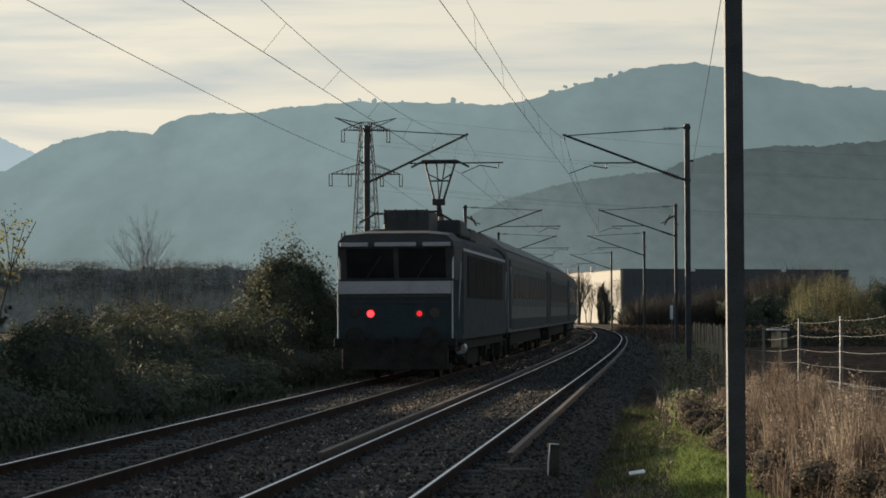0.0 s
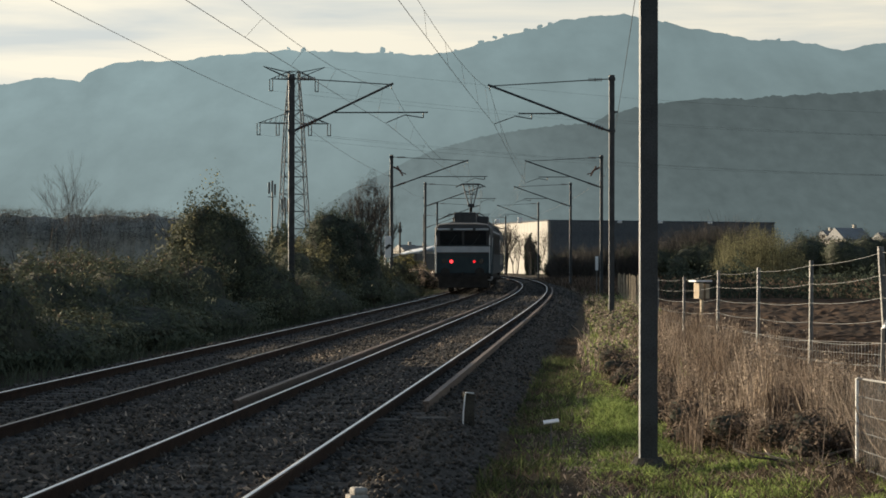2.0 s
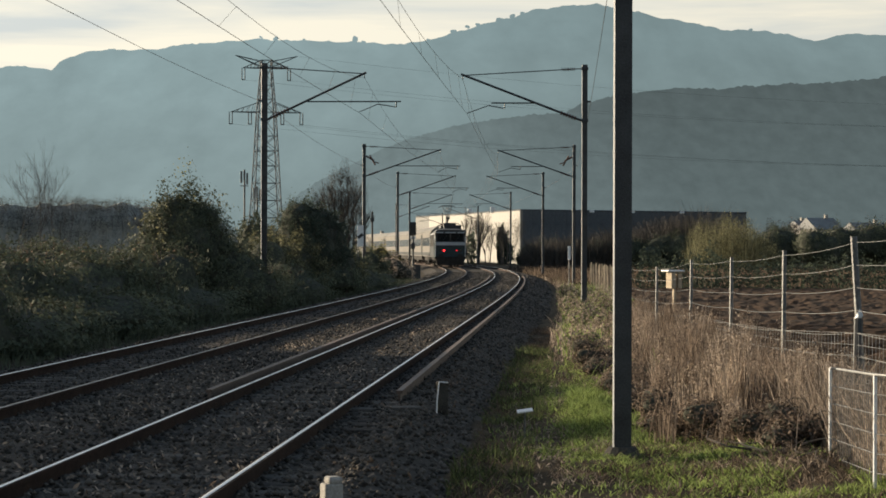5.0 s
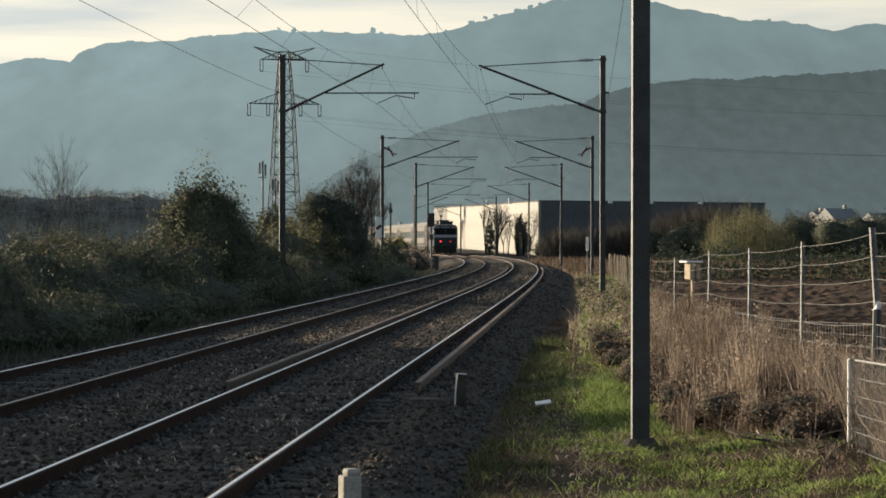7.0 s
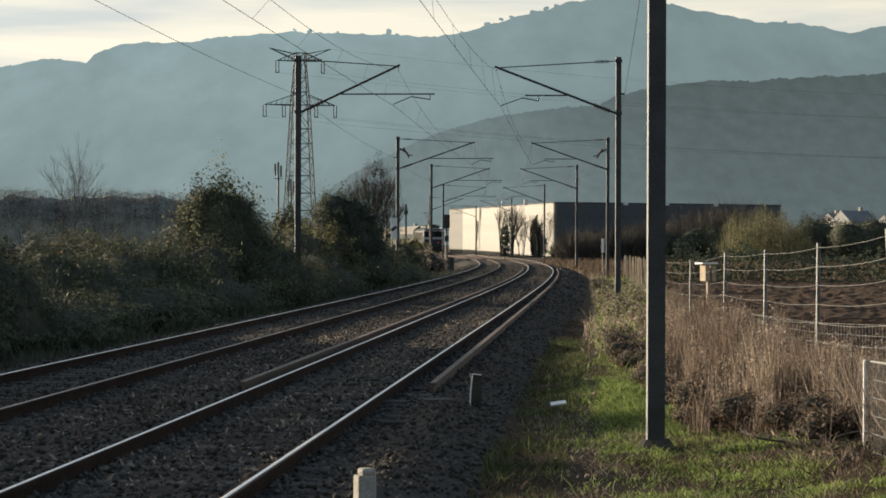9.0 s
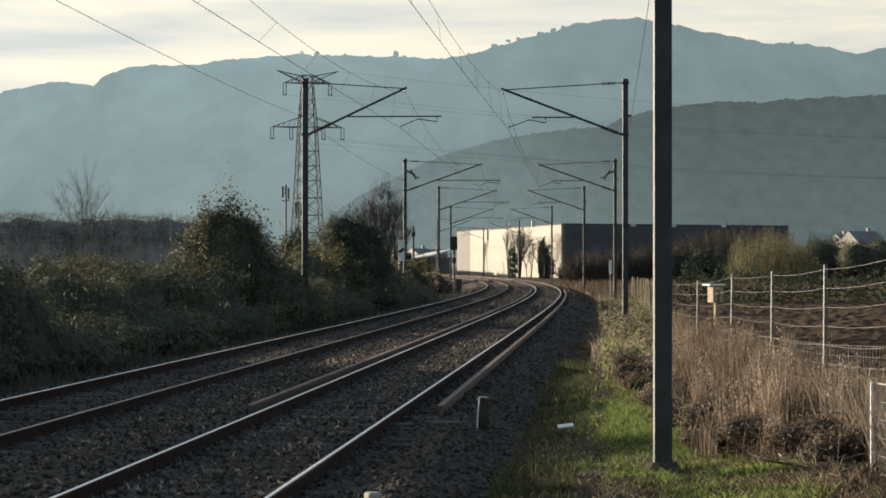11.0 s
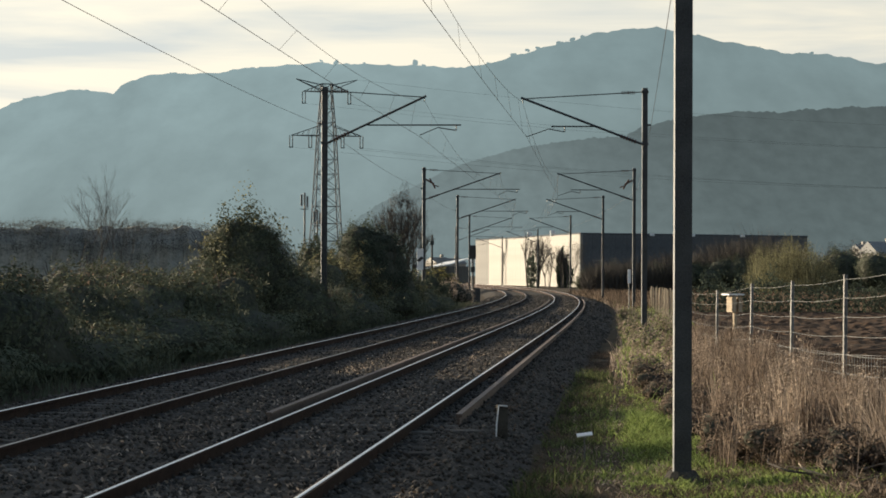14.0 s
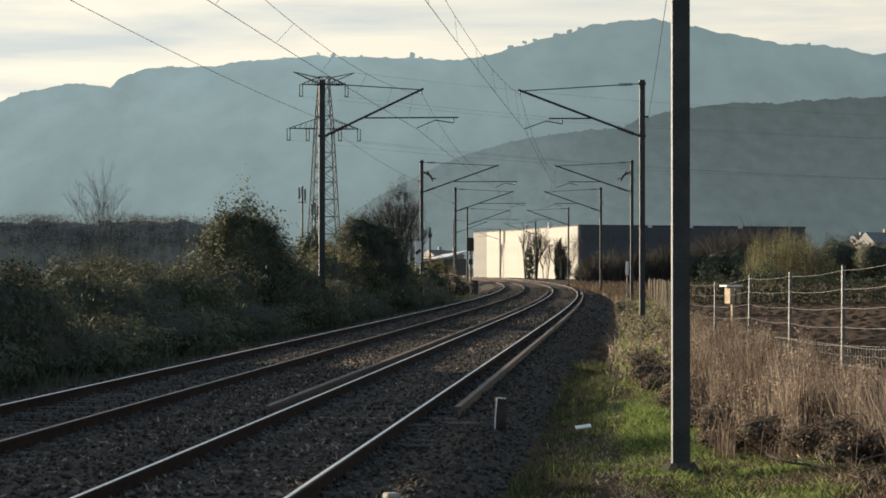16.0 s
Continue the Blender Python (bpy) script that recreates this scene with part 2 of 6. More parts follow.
M = {
    "field": surface("ploughed_soil", (0.026, 0.015, 0.008), (0.105, 0.058, 0.030), 0.95, 0.5, 8, bump=1.0, fine=5),
    "verge": surface("verge_earth", (0.022, 0.016, 0.009), (0.075, 0.056, 0.032), 0.95, 0.9, 8, bump=0.8, fine=14),
    "ballast": surface("ballast_bed", (0.031, 0.027, 0.022), (0.085, 0.073, 0.060), 0.9, 1.2, 8, bump=1.0, fine=26),
    "stone": surface("ballast_stone", (0.040, 0.035, 0.029), (0.140, 0.121, 0.102), 0.9, 0.8, 5, fine=60, rnd=0.6, island=True),
    "railside": surface("rusty_rail", (0.02, 0.012, 0.009), (0.06, 0.034, 0.024), 0.85, 5, 6, metal=0.2, fine=70),
    "railtop": surface("polished_rail_head", (0.72, 0.70, 0.67), (0.93, 0.91, 0.88), 0.40, 3, 4, metal=1.0, bump=0.05, fine=30),
    "dullrail": surface("duller_rail_head", (0.16, 0.13, 0.11), (0.34, 0.30, 0.27), 0.42, 3, 4, metal=0.8, bump=0.05, fine=30),
    # darker than the leaves: the shade inside a bush is painted in
    "inner": surface("twigs_and_dead_leaves_painted_shade", (0.042, 0.044, 0.033), (0.095, 0.096, 0.072), 0.95, 1.6, 6, bump=1.0, fine=9),
    "scrub": surface("olive_scrub_leaf", (0.075, 0.074, 0.042), (0.20, 0.188, 0.105), 0.75, 0.8, 4, bump=0, fine=5, rnd=0.5, island=True, leafy=True),
    "weed": surface("brown_dead_weed", (0.085, 0.064, 0.050), (0.28, 0.218, 0.168), 0.85, 2, 4, bump=0, fine=9, rnd=0.8, island=True, leafy=True),
    "oldrail": surface("brown_old_rail", (0.075, 0.048, 0.034), (0.19, 0.130, 0.094), 0.65, 4, 6, metal=0.2, fine=60),
    "sleeper": surface("sleeper_concrete", (0.03, 0.027, 0.024), (0.11, 0.10, 0.088), 0.9, 5, 6, fine=50, rnd=0.5),
    "steel": surface("weathered_galvanised_steel", (0.024, 0.025, 0.025), (0.066, 0.069, 0.069), 0.6, 4, 6, metal=0.2, fine=60),
    # much paler than the mast steel, to paint the sun's glint
    "edge": surface("painted_edge_glint", (0.38, 0.37, 0.35), (0.55, 0.54, 0.52), 0.6, 4, 4, metal=0.0, bump=0.05, fine=60),
    "rod": surface("cantilever_tube", (0.03, 0.03, 0.03), (0.09, 0.09, 0.085), 0.5, 6, 5, metal=0.5, fine=80),
    "wire": surface("copper_wire", (0.03, 0.028, 0.025), (0.09, 0.07, 0.055), 0.45, 3, 4, metal=0.7, bump=0),
    "insulator": surface("brown_porcelain", (0.06, 0.03, 0.02), (0.12, 0.06, 0.04), 0.25, 8, 3, bump=0),
    "concrete": surface("pale_concrete", (0.24, 0.22, 0.19), (0.46, 0.43, 0.38), 0.9, 5, 7, fine=60),
    "darkconcrete": surface("mast_footing_concrete", (0.035, 0.032, 0.026), (0.10, 0.09, 0.075), 0.92, 5, 7, fine=50),
    "cladding": surface("cream_metal_cladding", (0.150, 0.134, 0.106), (0.245, 0.226, 0.186), 0.6, 0.35, 7, bump=0.1, fine=3),
    "greyclad": surface("dark_grey_cladding", (0.080, 0.086, 0.092), (0.13, 0.136, 0.142), 0.86, 0.25, 5, bump=0.1, fine=3),
    "roof": surface("flat_roof", (0.16, 0.16, 0.16), (0.26, 0.26, 0.25), 0.8, 0.5, 4, bump=0),
    "leaf": surface("bramble_leaf", (0.066, 0.074, 0.047), (0.135, 0.146, 0.092), 0.75, 0.42, 3, bump=0, fine=3, rnd=0.16, through_leaf=0.15, island=True, leafy=True),
    "ivy": surface("ivy_leaf", (0.048, 0.060, 0.044), (0.09, 0.108, 0.076), 0.7, 2, 4, bump=0, fine=9, rnd=0.7, island=True, leafy=True),
    "autumn": surface("autumn_leaf", (0.085, 0.080, 0.032), (0.25, 0.225, 0.092), 0.7, 2, 4, bump=0, fine=9, rnd=0.8, island=True, leafy=True),
    "straw": surface("dead_grass", (0.15, 0.118, 0.093), (0.45, 0.365, 0.285), 0.85, 2, 4, bump=0, fine=9, rnd=0.8, island=True, leafy=True),
    "grass": surface("green_grass", (0.11, 0.142, 0.04), (0.33, 0.41, 0.13), 0.7, 1.5, 4, bump=0, fine=9, rnd=0.7, island=True, leafy=True),
    "rank": surface("rank_weed_painted_shade", (0.045, 0.056, 0.024), (0.12, 0.145, 0.06), 0.75, 1.5, 4, bump=0, fine=9, rnd=0.7, island=True, leafy=True),
    "deadleaf": surface("dead_bramble", (0.045, 0.034, 0.025), (0.18, 0.135, 0.10), 0.8, 2, 4, bump=0, fine=9, rnd=0.8, island=True, leafy=True),
    "farwood": surface("leafless_wood", (0.055, 0.057, 0.052), (0.095, 0.096, 0.087), 0.9, 0.2, 4, bump=0, fine=2, rnd=0.6, island=True, leafy=True),
    # paled, so that distant haze is painted into the twigs
    "woodmass": surface("bare_twigs_with_painted_haze", (0.21, 0.205, 0.178), (0.38, 0.37, 0.322), 0.95, 0.9, 8, bump=1.0, fine=4),
    "darkclad": surface("darker_grey_cladding", (0.050, 0.047, 0.041), (0.10, 0.095, 0.083), 0.7, 0.5, 7, bump=0.1, fine=3),
    "twig": surface("bare_twig", (0.05, 0.044, 0.037), (0.135, 0.118, 0.10), 0.9, 5, 4, fine=40),
    "galv": surface("galvanised_fence_post", (0.09, 0.09, 0.088), (0.22, 0.216, 0.205), 0.6, 5, 5, metal=0.5, fine=50),
    "wood": surface("weathered_timber", (0.28, 0.21, 0.13), (0.55, 0.44, 0.30), 0.8, 4, 6, fine=50),
    "white": surface("white_enamel", (0.68, 0.68, 0.66), (0.80, 0.80, 0.78), 0.4, 6, 4, bump=0.05),
    "black": surface("black_paint", (0.012, 0.012, 0.012), (0.03, 0.03, 0.03), 0.5, 6, 4, bump=0.05),
    "bodygrey": surface("loco_grey_paint", (0.05, 0.053, 0.053), (0.09, 0.094, 0.094), 0.86, 2, 6, metal=0.0, bump=0.05, fine=20),
    "bodyblue": surface("loco_blue_paint", (0.026, 0.037, 0.040), (0.048, 0.063, 0.066), 0.86, 2, 6, bump=0.05, fine=20),
    "bodywhite": surface("loco_white_band", (0.29, 0.298, 0.305), (0.40, 0.405, 0.41), 0.42, 2, 6, bump=0.05, fine=20),
    "bodydark": surface("loco_dark_roof", (0.026, 0.026, 0.026), (0.062, 0.062, 0.06), 0.7, 2, 6, bump=0.1, fine=20),
    "pylon": surface("dull_weathered_pylon_steel", (0.026, 0.029, 0.031), (0.062, 0.068, 0.072), 0.75, 1.5, 5, fine=20),
    "coach": surface("coach_pale_paint", (0.14, 0.13, 0.115), (0.225, 0.21, 0.185), 0.86, 1.5, 6, bump=0.05, fine=12),
    "coachroof": surface("dull_coach_roof", (0.13, 0.12, 0.10), (0.24, 0.225, 0.195), 0.7, 1.5, 6, bump=0.1, fine=15),
    "under": surface("underframe_grime_and_hollow_shade", (0.018, 0.016, 0.014), (0.05, 0.045, 0.04), 0.85, 3, 6, fine=30),
    "glass": surface("dark_cab_glass", (0.010, 0.012, 0.013), (0.02, 0.022, 0.024), 0.12, 2, 2, bump=0),
    "red_lamp": glow("lit_tail_lamp", (1.0, 0.035, 0.04), 1.9),
    "dim_lamp": glow("dim_tail_lamp", (1.0, 0.02, 0.03), 0.55),
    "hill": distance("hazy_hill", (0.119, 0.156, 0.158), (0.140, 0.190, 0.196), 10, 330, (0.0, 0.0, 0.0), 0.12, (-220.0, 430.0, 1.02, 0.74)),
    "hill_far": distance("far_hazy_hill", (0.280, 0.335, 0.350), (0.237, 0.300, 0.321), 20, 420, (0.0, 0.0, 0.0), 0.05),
    # haze is painted in: the left end glows more, to fade it out
    "hill_near": distance("near_wooded_haze_glow", (0.078, 0.102, 0.104), (0.057, 0.073, 0.074), 0, 170, (0.0, 0.0, 0.0), 0.12, (50, 205, 1.27, 0.78), 0.07),
}

# ---- building helpers ----


def part(name, bm, material, parent, label="", smooth=False):
    """Link a bmesh as one mesh object under a thing or a part."""
    me = bpy.data.meshes.new(name)
    bm.to_mesh(me)
    bm.free()
    if smooth:
        me.polygons.foreach_set("use_smooth", [True] * len(me.polygons))
    me.materials.append(M[material])
    ob = new(name, me)
    ob.parent = parent
    if label:
        ob["label"] = label
    return ob


def thing(name, m, label, category, group="", kind=""):
    ob = new(name)
    ob.empty_display_size = 0.2
    ob.matrix_world = m
    return tagged(ob, label, category, group, kind)


def raw(name, verts, faces, material, parent=None):
    me = bpy.data.meshes.new(name)
    me.from_pydata([tuple(v) for v in verts], [], faces)
    me.update()
    me.materials.append(M[material])
    ob = new(name, me)
    ob.parent = parent
    return ob


def box(bm, centre, size, m=None, bevel=0.0):
    made = bmesh.ops.create_cube(bm, size=1.0, matrix=(m or Matrix()) @ Matrix.Translation(centre) @ Matrix.Diagonal((*size, 1)))
    if bevel:
        edges = {e for v in made["verts"] for e in v.link_edges}
        bmesh.ops.bevel(bm, geom=list(edges), offset=bevel, segments=2, affect="EDGES", profile=0.5)
    return bm


def tube(bm, a, b, r, r2=None, sides=8):
    a, b = Vector(a), Vector(b)
    way = b - a
    m = Matrix.Translation((a + b) / 2) @ way.to_track_quat("Z", "Y").to_matrix().to_4x4()
    bmesh.ops.create_cone(bm, cap_ends=True, segments=sides, radius1=r, radius2=r if r2 is None else r2,
                          depth=way.length, matrix=m)
    return bm


def boxes(*items, bevel=0.0):
    bm = bmesh.new()
    for centre, size in items:
        box(bm, centre, size, bevel=bevel)
    return bm


def tubes(*items, sides=8):
    bm = bmesh.new()
    for a, b, r in items:
        tube(bm, a, b, r, sides=sides)
    return bm


# ---- the line of the railway ----
# the centre of the nearer track: straight, then bending left; the other track lies 3.45 m to its left
STEP = 1.0
line_s = np.arange(-60.0, 900.0, STEP)
bend = np.interp(line_s, [55, 155, 385, 430], [0, 1 / 1500, 1 / 1500, 1 / 600])
line_a = 0.079 - np.cumsum(bend) * STEP
line_x = np.cumsum(np.sin(line_a)) * STEP
line_y = np.cumsum(np.cos(line_a)) * STEP
at_zero = int(60 / STEP)
line_x += -3.194 - line_x[at_zero]
line_y -= line_y[at_zero]
TRACKS = -3.45


def on_line(s, off=0.0):
    """Place and heading (radians right of y) of the point s metres along, off metres to the right of the near track."""
    x, y, a = np.interp(s, line_s, line_x), np.interp(s, line_s, line_y), np.interp(s, line_s, line_a)
    return x + off * math.cos(a), y - off * math.sin(a), a


def line_pose(s, off, z=0.0):
    x, y, a = on_line(s, off)
    return pose(x, y, z, 0, 0, -math.degrees(a))


def sweep(name, profile, s0, s1, off, material, parent, step=2.0, closed=True, taper=None):
    """A profile of (side, up) points drawn along the line."""
    rows = np.arange(s0, s1 + 0.01, step)
    verts, faces, k = [], [], len(profile)
    for s in rows:
        extra = taper(s) if taper else 0.0
        for u, v in profile:
            x, y, _ = on_line(s, off + u + extra)
            verts.append((x, y, v))
    for i in range(len(rows) - 1):
        for j in range(k if closed else k - 1):
            a, b = i * k + j, i * k + (j + 1) % k
            faces.append((a, b, b + k, a + k))
    if closed:
        faces += [tuple(range(k))[::-1], tuple(range((len(rows) - 1) * k, len(rows) * k))]
    return raw(name, verts, faces, material, parent)


def sight(x, y, d):
    """The place d metres ahead that lies on a line of sight: x, y count small steps of 1/4200 of the distance."""
    return Vector(((x - 784) * d / 4200, d, 1.64 + (470 - y) * d / 4200))

# ---- ground, far hills ----


def ground_z(x, y):
    near = max(0.0, 1 - abs(y - 22) / 60)
    z = -0.42 + 0.10 * near * min(1.0, max(0.0, x + 0.3)) + 0.05 * noise.noise((x * 0.35, y * 0.35, 0.0))
    if 0 < x < 9 and 14 < y < 60:
        # the hummocky verge: a low bank under the fence and a turf hummock behind the near mast
        z += 0.16 * math.exp(-((x - 4.0 - 0.06 * (y - 24)) / 0.7) ** 2) * min(1.0, (y - 14) / 6)
        z += 0.13 * math.exp(-((x - 2.45) / 0.6) ** 2 - ((y - 28.5) / 3.6) ** 2)
        ease = min(1.0, x, 9 - x, (y - 14) / 2, (60 - y) / 2)
        z += ease * (0.045 * noise.noise((x * 1.7, y * 1.1, 4.0)) + 0.02 * noise.noise((x * 4.0, y * 3.0, 9.0)))
    return z


def build_ground():
    xs = sorted({*np.arange(-30, 40, 1.0), *np.arange(0.25, 8, 0.25), *np.arange(-200, 260, 12.0), -6000, -3000, -1200, -500, 500, 1200, 3000, 6000})
    ys = sorted({*np.arange(-10, 90, 1.0), *np.arange(15.5, 60, 0.5), *np.arange(90, 520, 12.0), -600, -150, -40, 700, 1100, 1800, 2900, 4400})
    verts = [(x, y, ground_z(x, y)) for y in ys for x in xs]
    w = len(xs)
    faces = [(j * w + i, j * w + i + 1, (j + 1) * w + i + 1, (j + 1) * w + i) for j in range(len(ys) - 1) for i in range(w - 1)]
    tagged(raw("ground", verts, faces, "verge"), "earthy lineside ground with dry grass litter", "ground", kind="structure")


def ridge(name, points, d, depth, material, label, bumps, seed):
    """A range of hills: a crest line at distance d that falls to the plain, gullied, over depth metres towards the viewer."""
    px_, py_ = zip(*points)
    cols = np.linspace(px_[0], px_[-1], 420)
    crest = np.interp(cols, px_, py_)
    rows = 22
    verts, faces = [], []
    for j in range(rows):
        f = j / (rows - 1)
        for i, cx in enumerate(cols):
            top = sight(cx, crest[i], d)
            rough = bumps * (noise.noise((cx * 0.035, seed, 0.0)) + 0.6 * noise.noise((cx * 0.16, seed, 3.0)) + 0.45 * noise.noise((cx * 0.5, seed, 7.0)))
            gully = 0.10 * noise.noise((cx * 0.012, f * 2.2, seed)) + 0.05 * noise.noise((cx * 0.05, f * 5, seed + 4))
            h = (top.z + (rough if j == 0 else 0)) * (1 - f) ** (1.25 + gully * 0.9 * (f > 0)) - 3 * f
            verts.append((top.x * (1 - f * depth / d), d - depth * f + (0 if j in (0, rows - 1) else 70 * gully), h))
    # the far side falls away
    w = len(cols)
    for i, cx in enumerate(cols):
        x, y, z = verts[i]
        verts.append((x, y + 300, -5))
    back = rows * w
    for j in range(rows - 1):
        for i in range(w - 1):
            faces.append(((j + 1) * w + i, (j + 1) * w + i + 1, j * w + i + 1, j * w + i))
    for i in range(w - 1):
        faces.append((i, i + 1, back + i + 1, back + i))
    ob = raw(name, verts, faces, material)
    ob.data.polygons.foreach_set("use_smooth", [True] * len(faces))
    tagged(ob, label, "hills", kind="structure")


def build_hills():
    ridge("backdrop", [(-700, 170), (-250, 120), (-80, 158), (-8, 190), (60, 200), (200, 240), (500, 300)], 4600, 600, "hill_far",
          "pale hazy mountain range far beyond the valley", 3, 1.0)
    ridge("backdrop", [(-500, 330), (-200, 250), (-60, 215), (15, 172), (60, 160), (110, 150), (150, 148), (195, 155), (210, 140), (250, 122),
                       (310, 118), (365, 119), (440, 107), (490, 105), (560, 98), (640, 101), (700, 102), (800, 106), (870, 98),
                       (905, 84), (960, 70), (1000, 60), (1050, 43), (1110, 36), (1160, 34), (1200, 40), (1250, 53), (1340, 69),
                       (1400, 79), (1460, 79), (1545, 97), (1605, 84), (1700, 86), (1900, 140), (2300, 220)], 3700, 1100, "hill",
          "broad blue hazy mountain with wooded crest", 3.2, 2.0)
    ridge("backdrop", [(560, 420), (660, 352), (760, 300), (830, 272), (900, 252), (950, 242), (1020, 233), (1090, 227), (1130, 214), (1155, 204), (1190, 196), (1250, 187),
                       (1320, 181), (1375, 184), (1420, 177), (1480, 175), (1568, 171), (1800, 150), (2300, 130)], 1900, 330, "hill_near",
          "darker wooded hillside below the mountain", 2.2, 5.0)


build_ground()
build_hills()


def crest_trees():
    # single trees and small clumps that break the skyline
    random.seed(41)
    for x, y, wd, h in ((728, 103, 8, 11), (745, 105, 5, 5), (563, 99, 4, 6), (590, 100, 6, 6), (640, 102, 3, 4), (985, 66, 9, 7), (1008, 60, 8, 8), (1025, 54, 6, 6), (1340, 71, 3, 5), (1410, 81, 4, 4),
                        (950, 74, 8, 5), (930, 78, 6, 5), (905, 86, 7, 5), (880, 98, 6, 4), (300, 120, 8, 3), (215, 143, 6, 5), (40, 168, 7, 5), (60, 164, 5, 4), (1230, 50, 6, 3), (1430, 80, 6, 4), (860, 101, 6, 4)):
        bm = bmesh.new()
        p = sight(x, y, 3695)
        k = 3695 / 4200
        for i in range(5):
            c = (p.x + random.uniform(-0.5, 0.5) * wd * k, p.y, p.z + random.uniform(0.2, 0.75) * h * k)
            bmesh.ops.create_icosphere(bm, subdivisions=2, radius=wd * k * random.uniform(0.3, 0.55), matrix=Matrix.Translation(c) @ Matrix.Diagonal((1, 1, min(1.2, h / wd), 1)))
        for v in bm.verts:
            v.co += v.normal * 1.6 * noise.noise(v.co * 0.25)
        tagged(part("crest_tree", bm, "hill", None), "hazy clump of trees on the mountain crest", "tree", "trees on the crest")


crest_trees()

# ---- track ----
SIDE = 0.7525


def build_track():
    bed = sweep("ballast", [(-6.2, -0.50), (-5.0, -0.14), (-2.2, -0.13), (-1.2, -0.13), (1.5, -0.13), (2.6, -0.50)], -30, 600, 0, "ballast", None,
                step=3.0, closed=False)
    tagged(bed, "dark stone ballast bed under the two tracks", "ballast", kind="structure")
    rail = [(-0.07, -0.17), (0.07, -0.17), (0.07, -0.155), (0.012, -0.13), (0.012, -0.045), (0.036, -0.035), (0.036, -0.004),
            (-0.036, -0.004), (-0.036, -0.035), (-0.012, -0.045), (-0.012, -0.13), (-0.07, -0.155)]
    head = [(-0.016, -0.010), (0.016, -0.010), (0.016, -0.002), (0.010, 0.0005), (0.0, 0.002), (-0.010, 0.0005), (-0.016, -0.002)]
    for k, off in enumerate((0.0, TRACKS)):
        track = tagged(thing("railway_track", Matrix(), "steel rails with worn shiny heads on concrete sleepers", "railway track", "running lines"))
        for side in (-SIDE, SIDE):
            r = sweep("rail", rail, -30, 600, off + side, "railside", track)
            # the farther track's right rail has a darker, duller head
            dull = off and side > 0
            sweep("rail_head", head, -30, 600, off + side, "dullrail" if dull else "railtop", r)["label"] = "dull running surface" if dull else "polished running surface"
    old = thing("spare_rail", Matrix(), "brown rusty spare rail lying beside the running rail", "rail", "spare rails")
    sweep("rail_body", rail, 27.8, 150, SIDE, "oldrail", old, taper=lambda s: 0.42 - 0.0012 * (s - 26))
    old = thing("spare_rail", Matrix(), "brown rusty spare rail lying between the tracks", "rail", "spare rails")
    sweep("rail_body", rail, 27.8, 150, -SIDE, "oldrail", old, taper=lambda s: -0.31)


build_track()

# ---- overhead line ----
TOP, TOP_ROD, TIP, STRUT, REG, CONTACT = 7.46, 7.34, 7.13, 5.70, 6.26, 5.91
MASTS = []


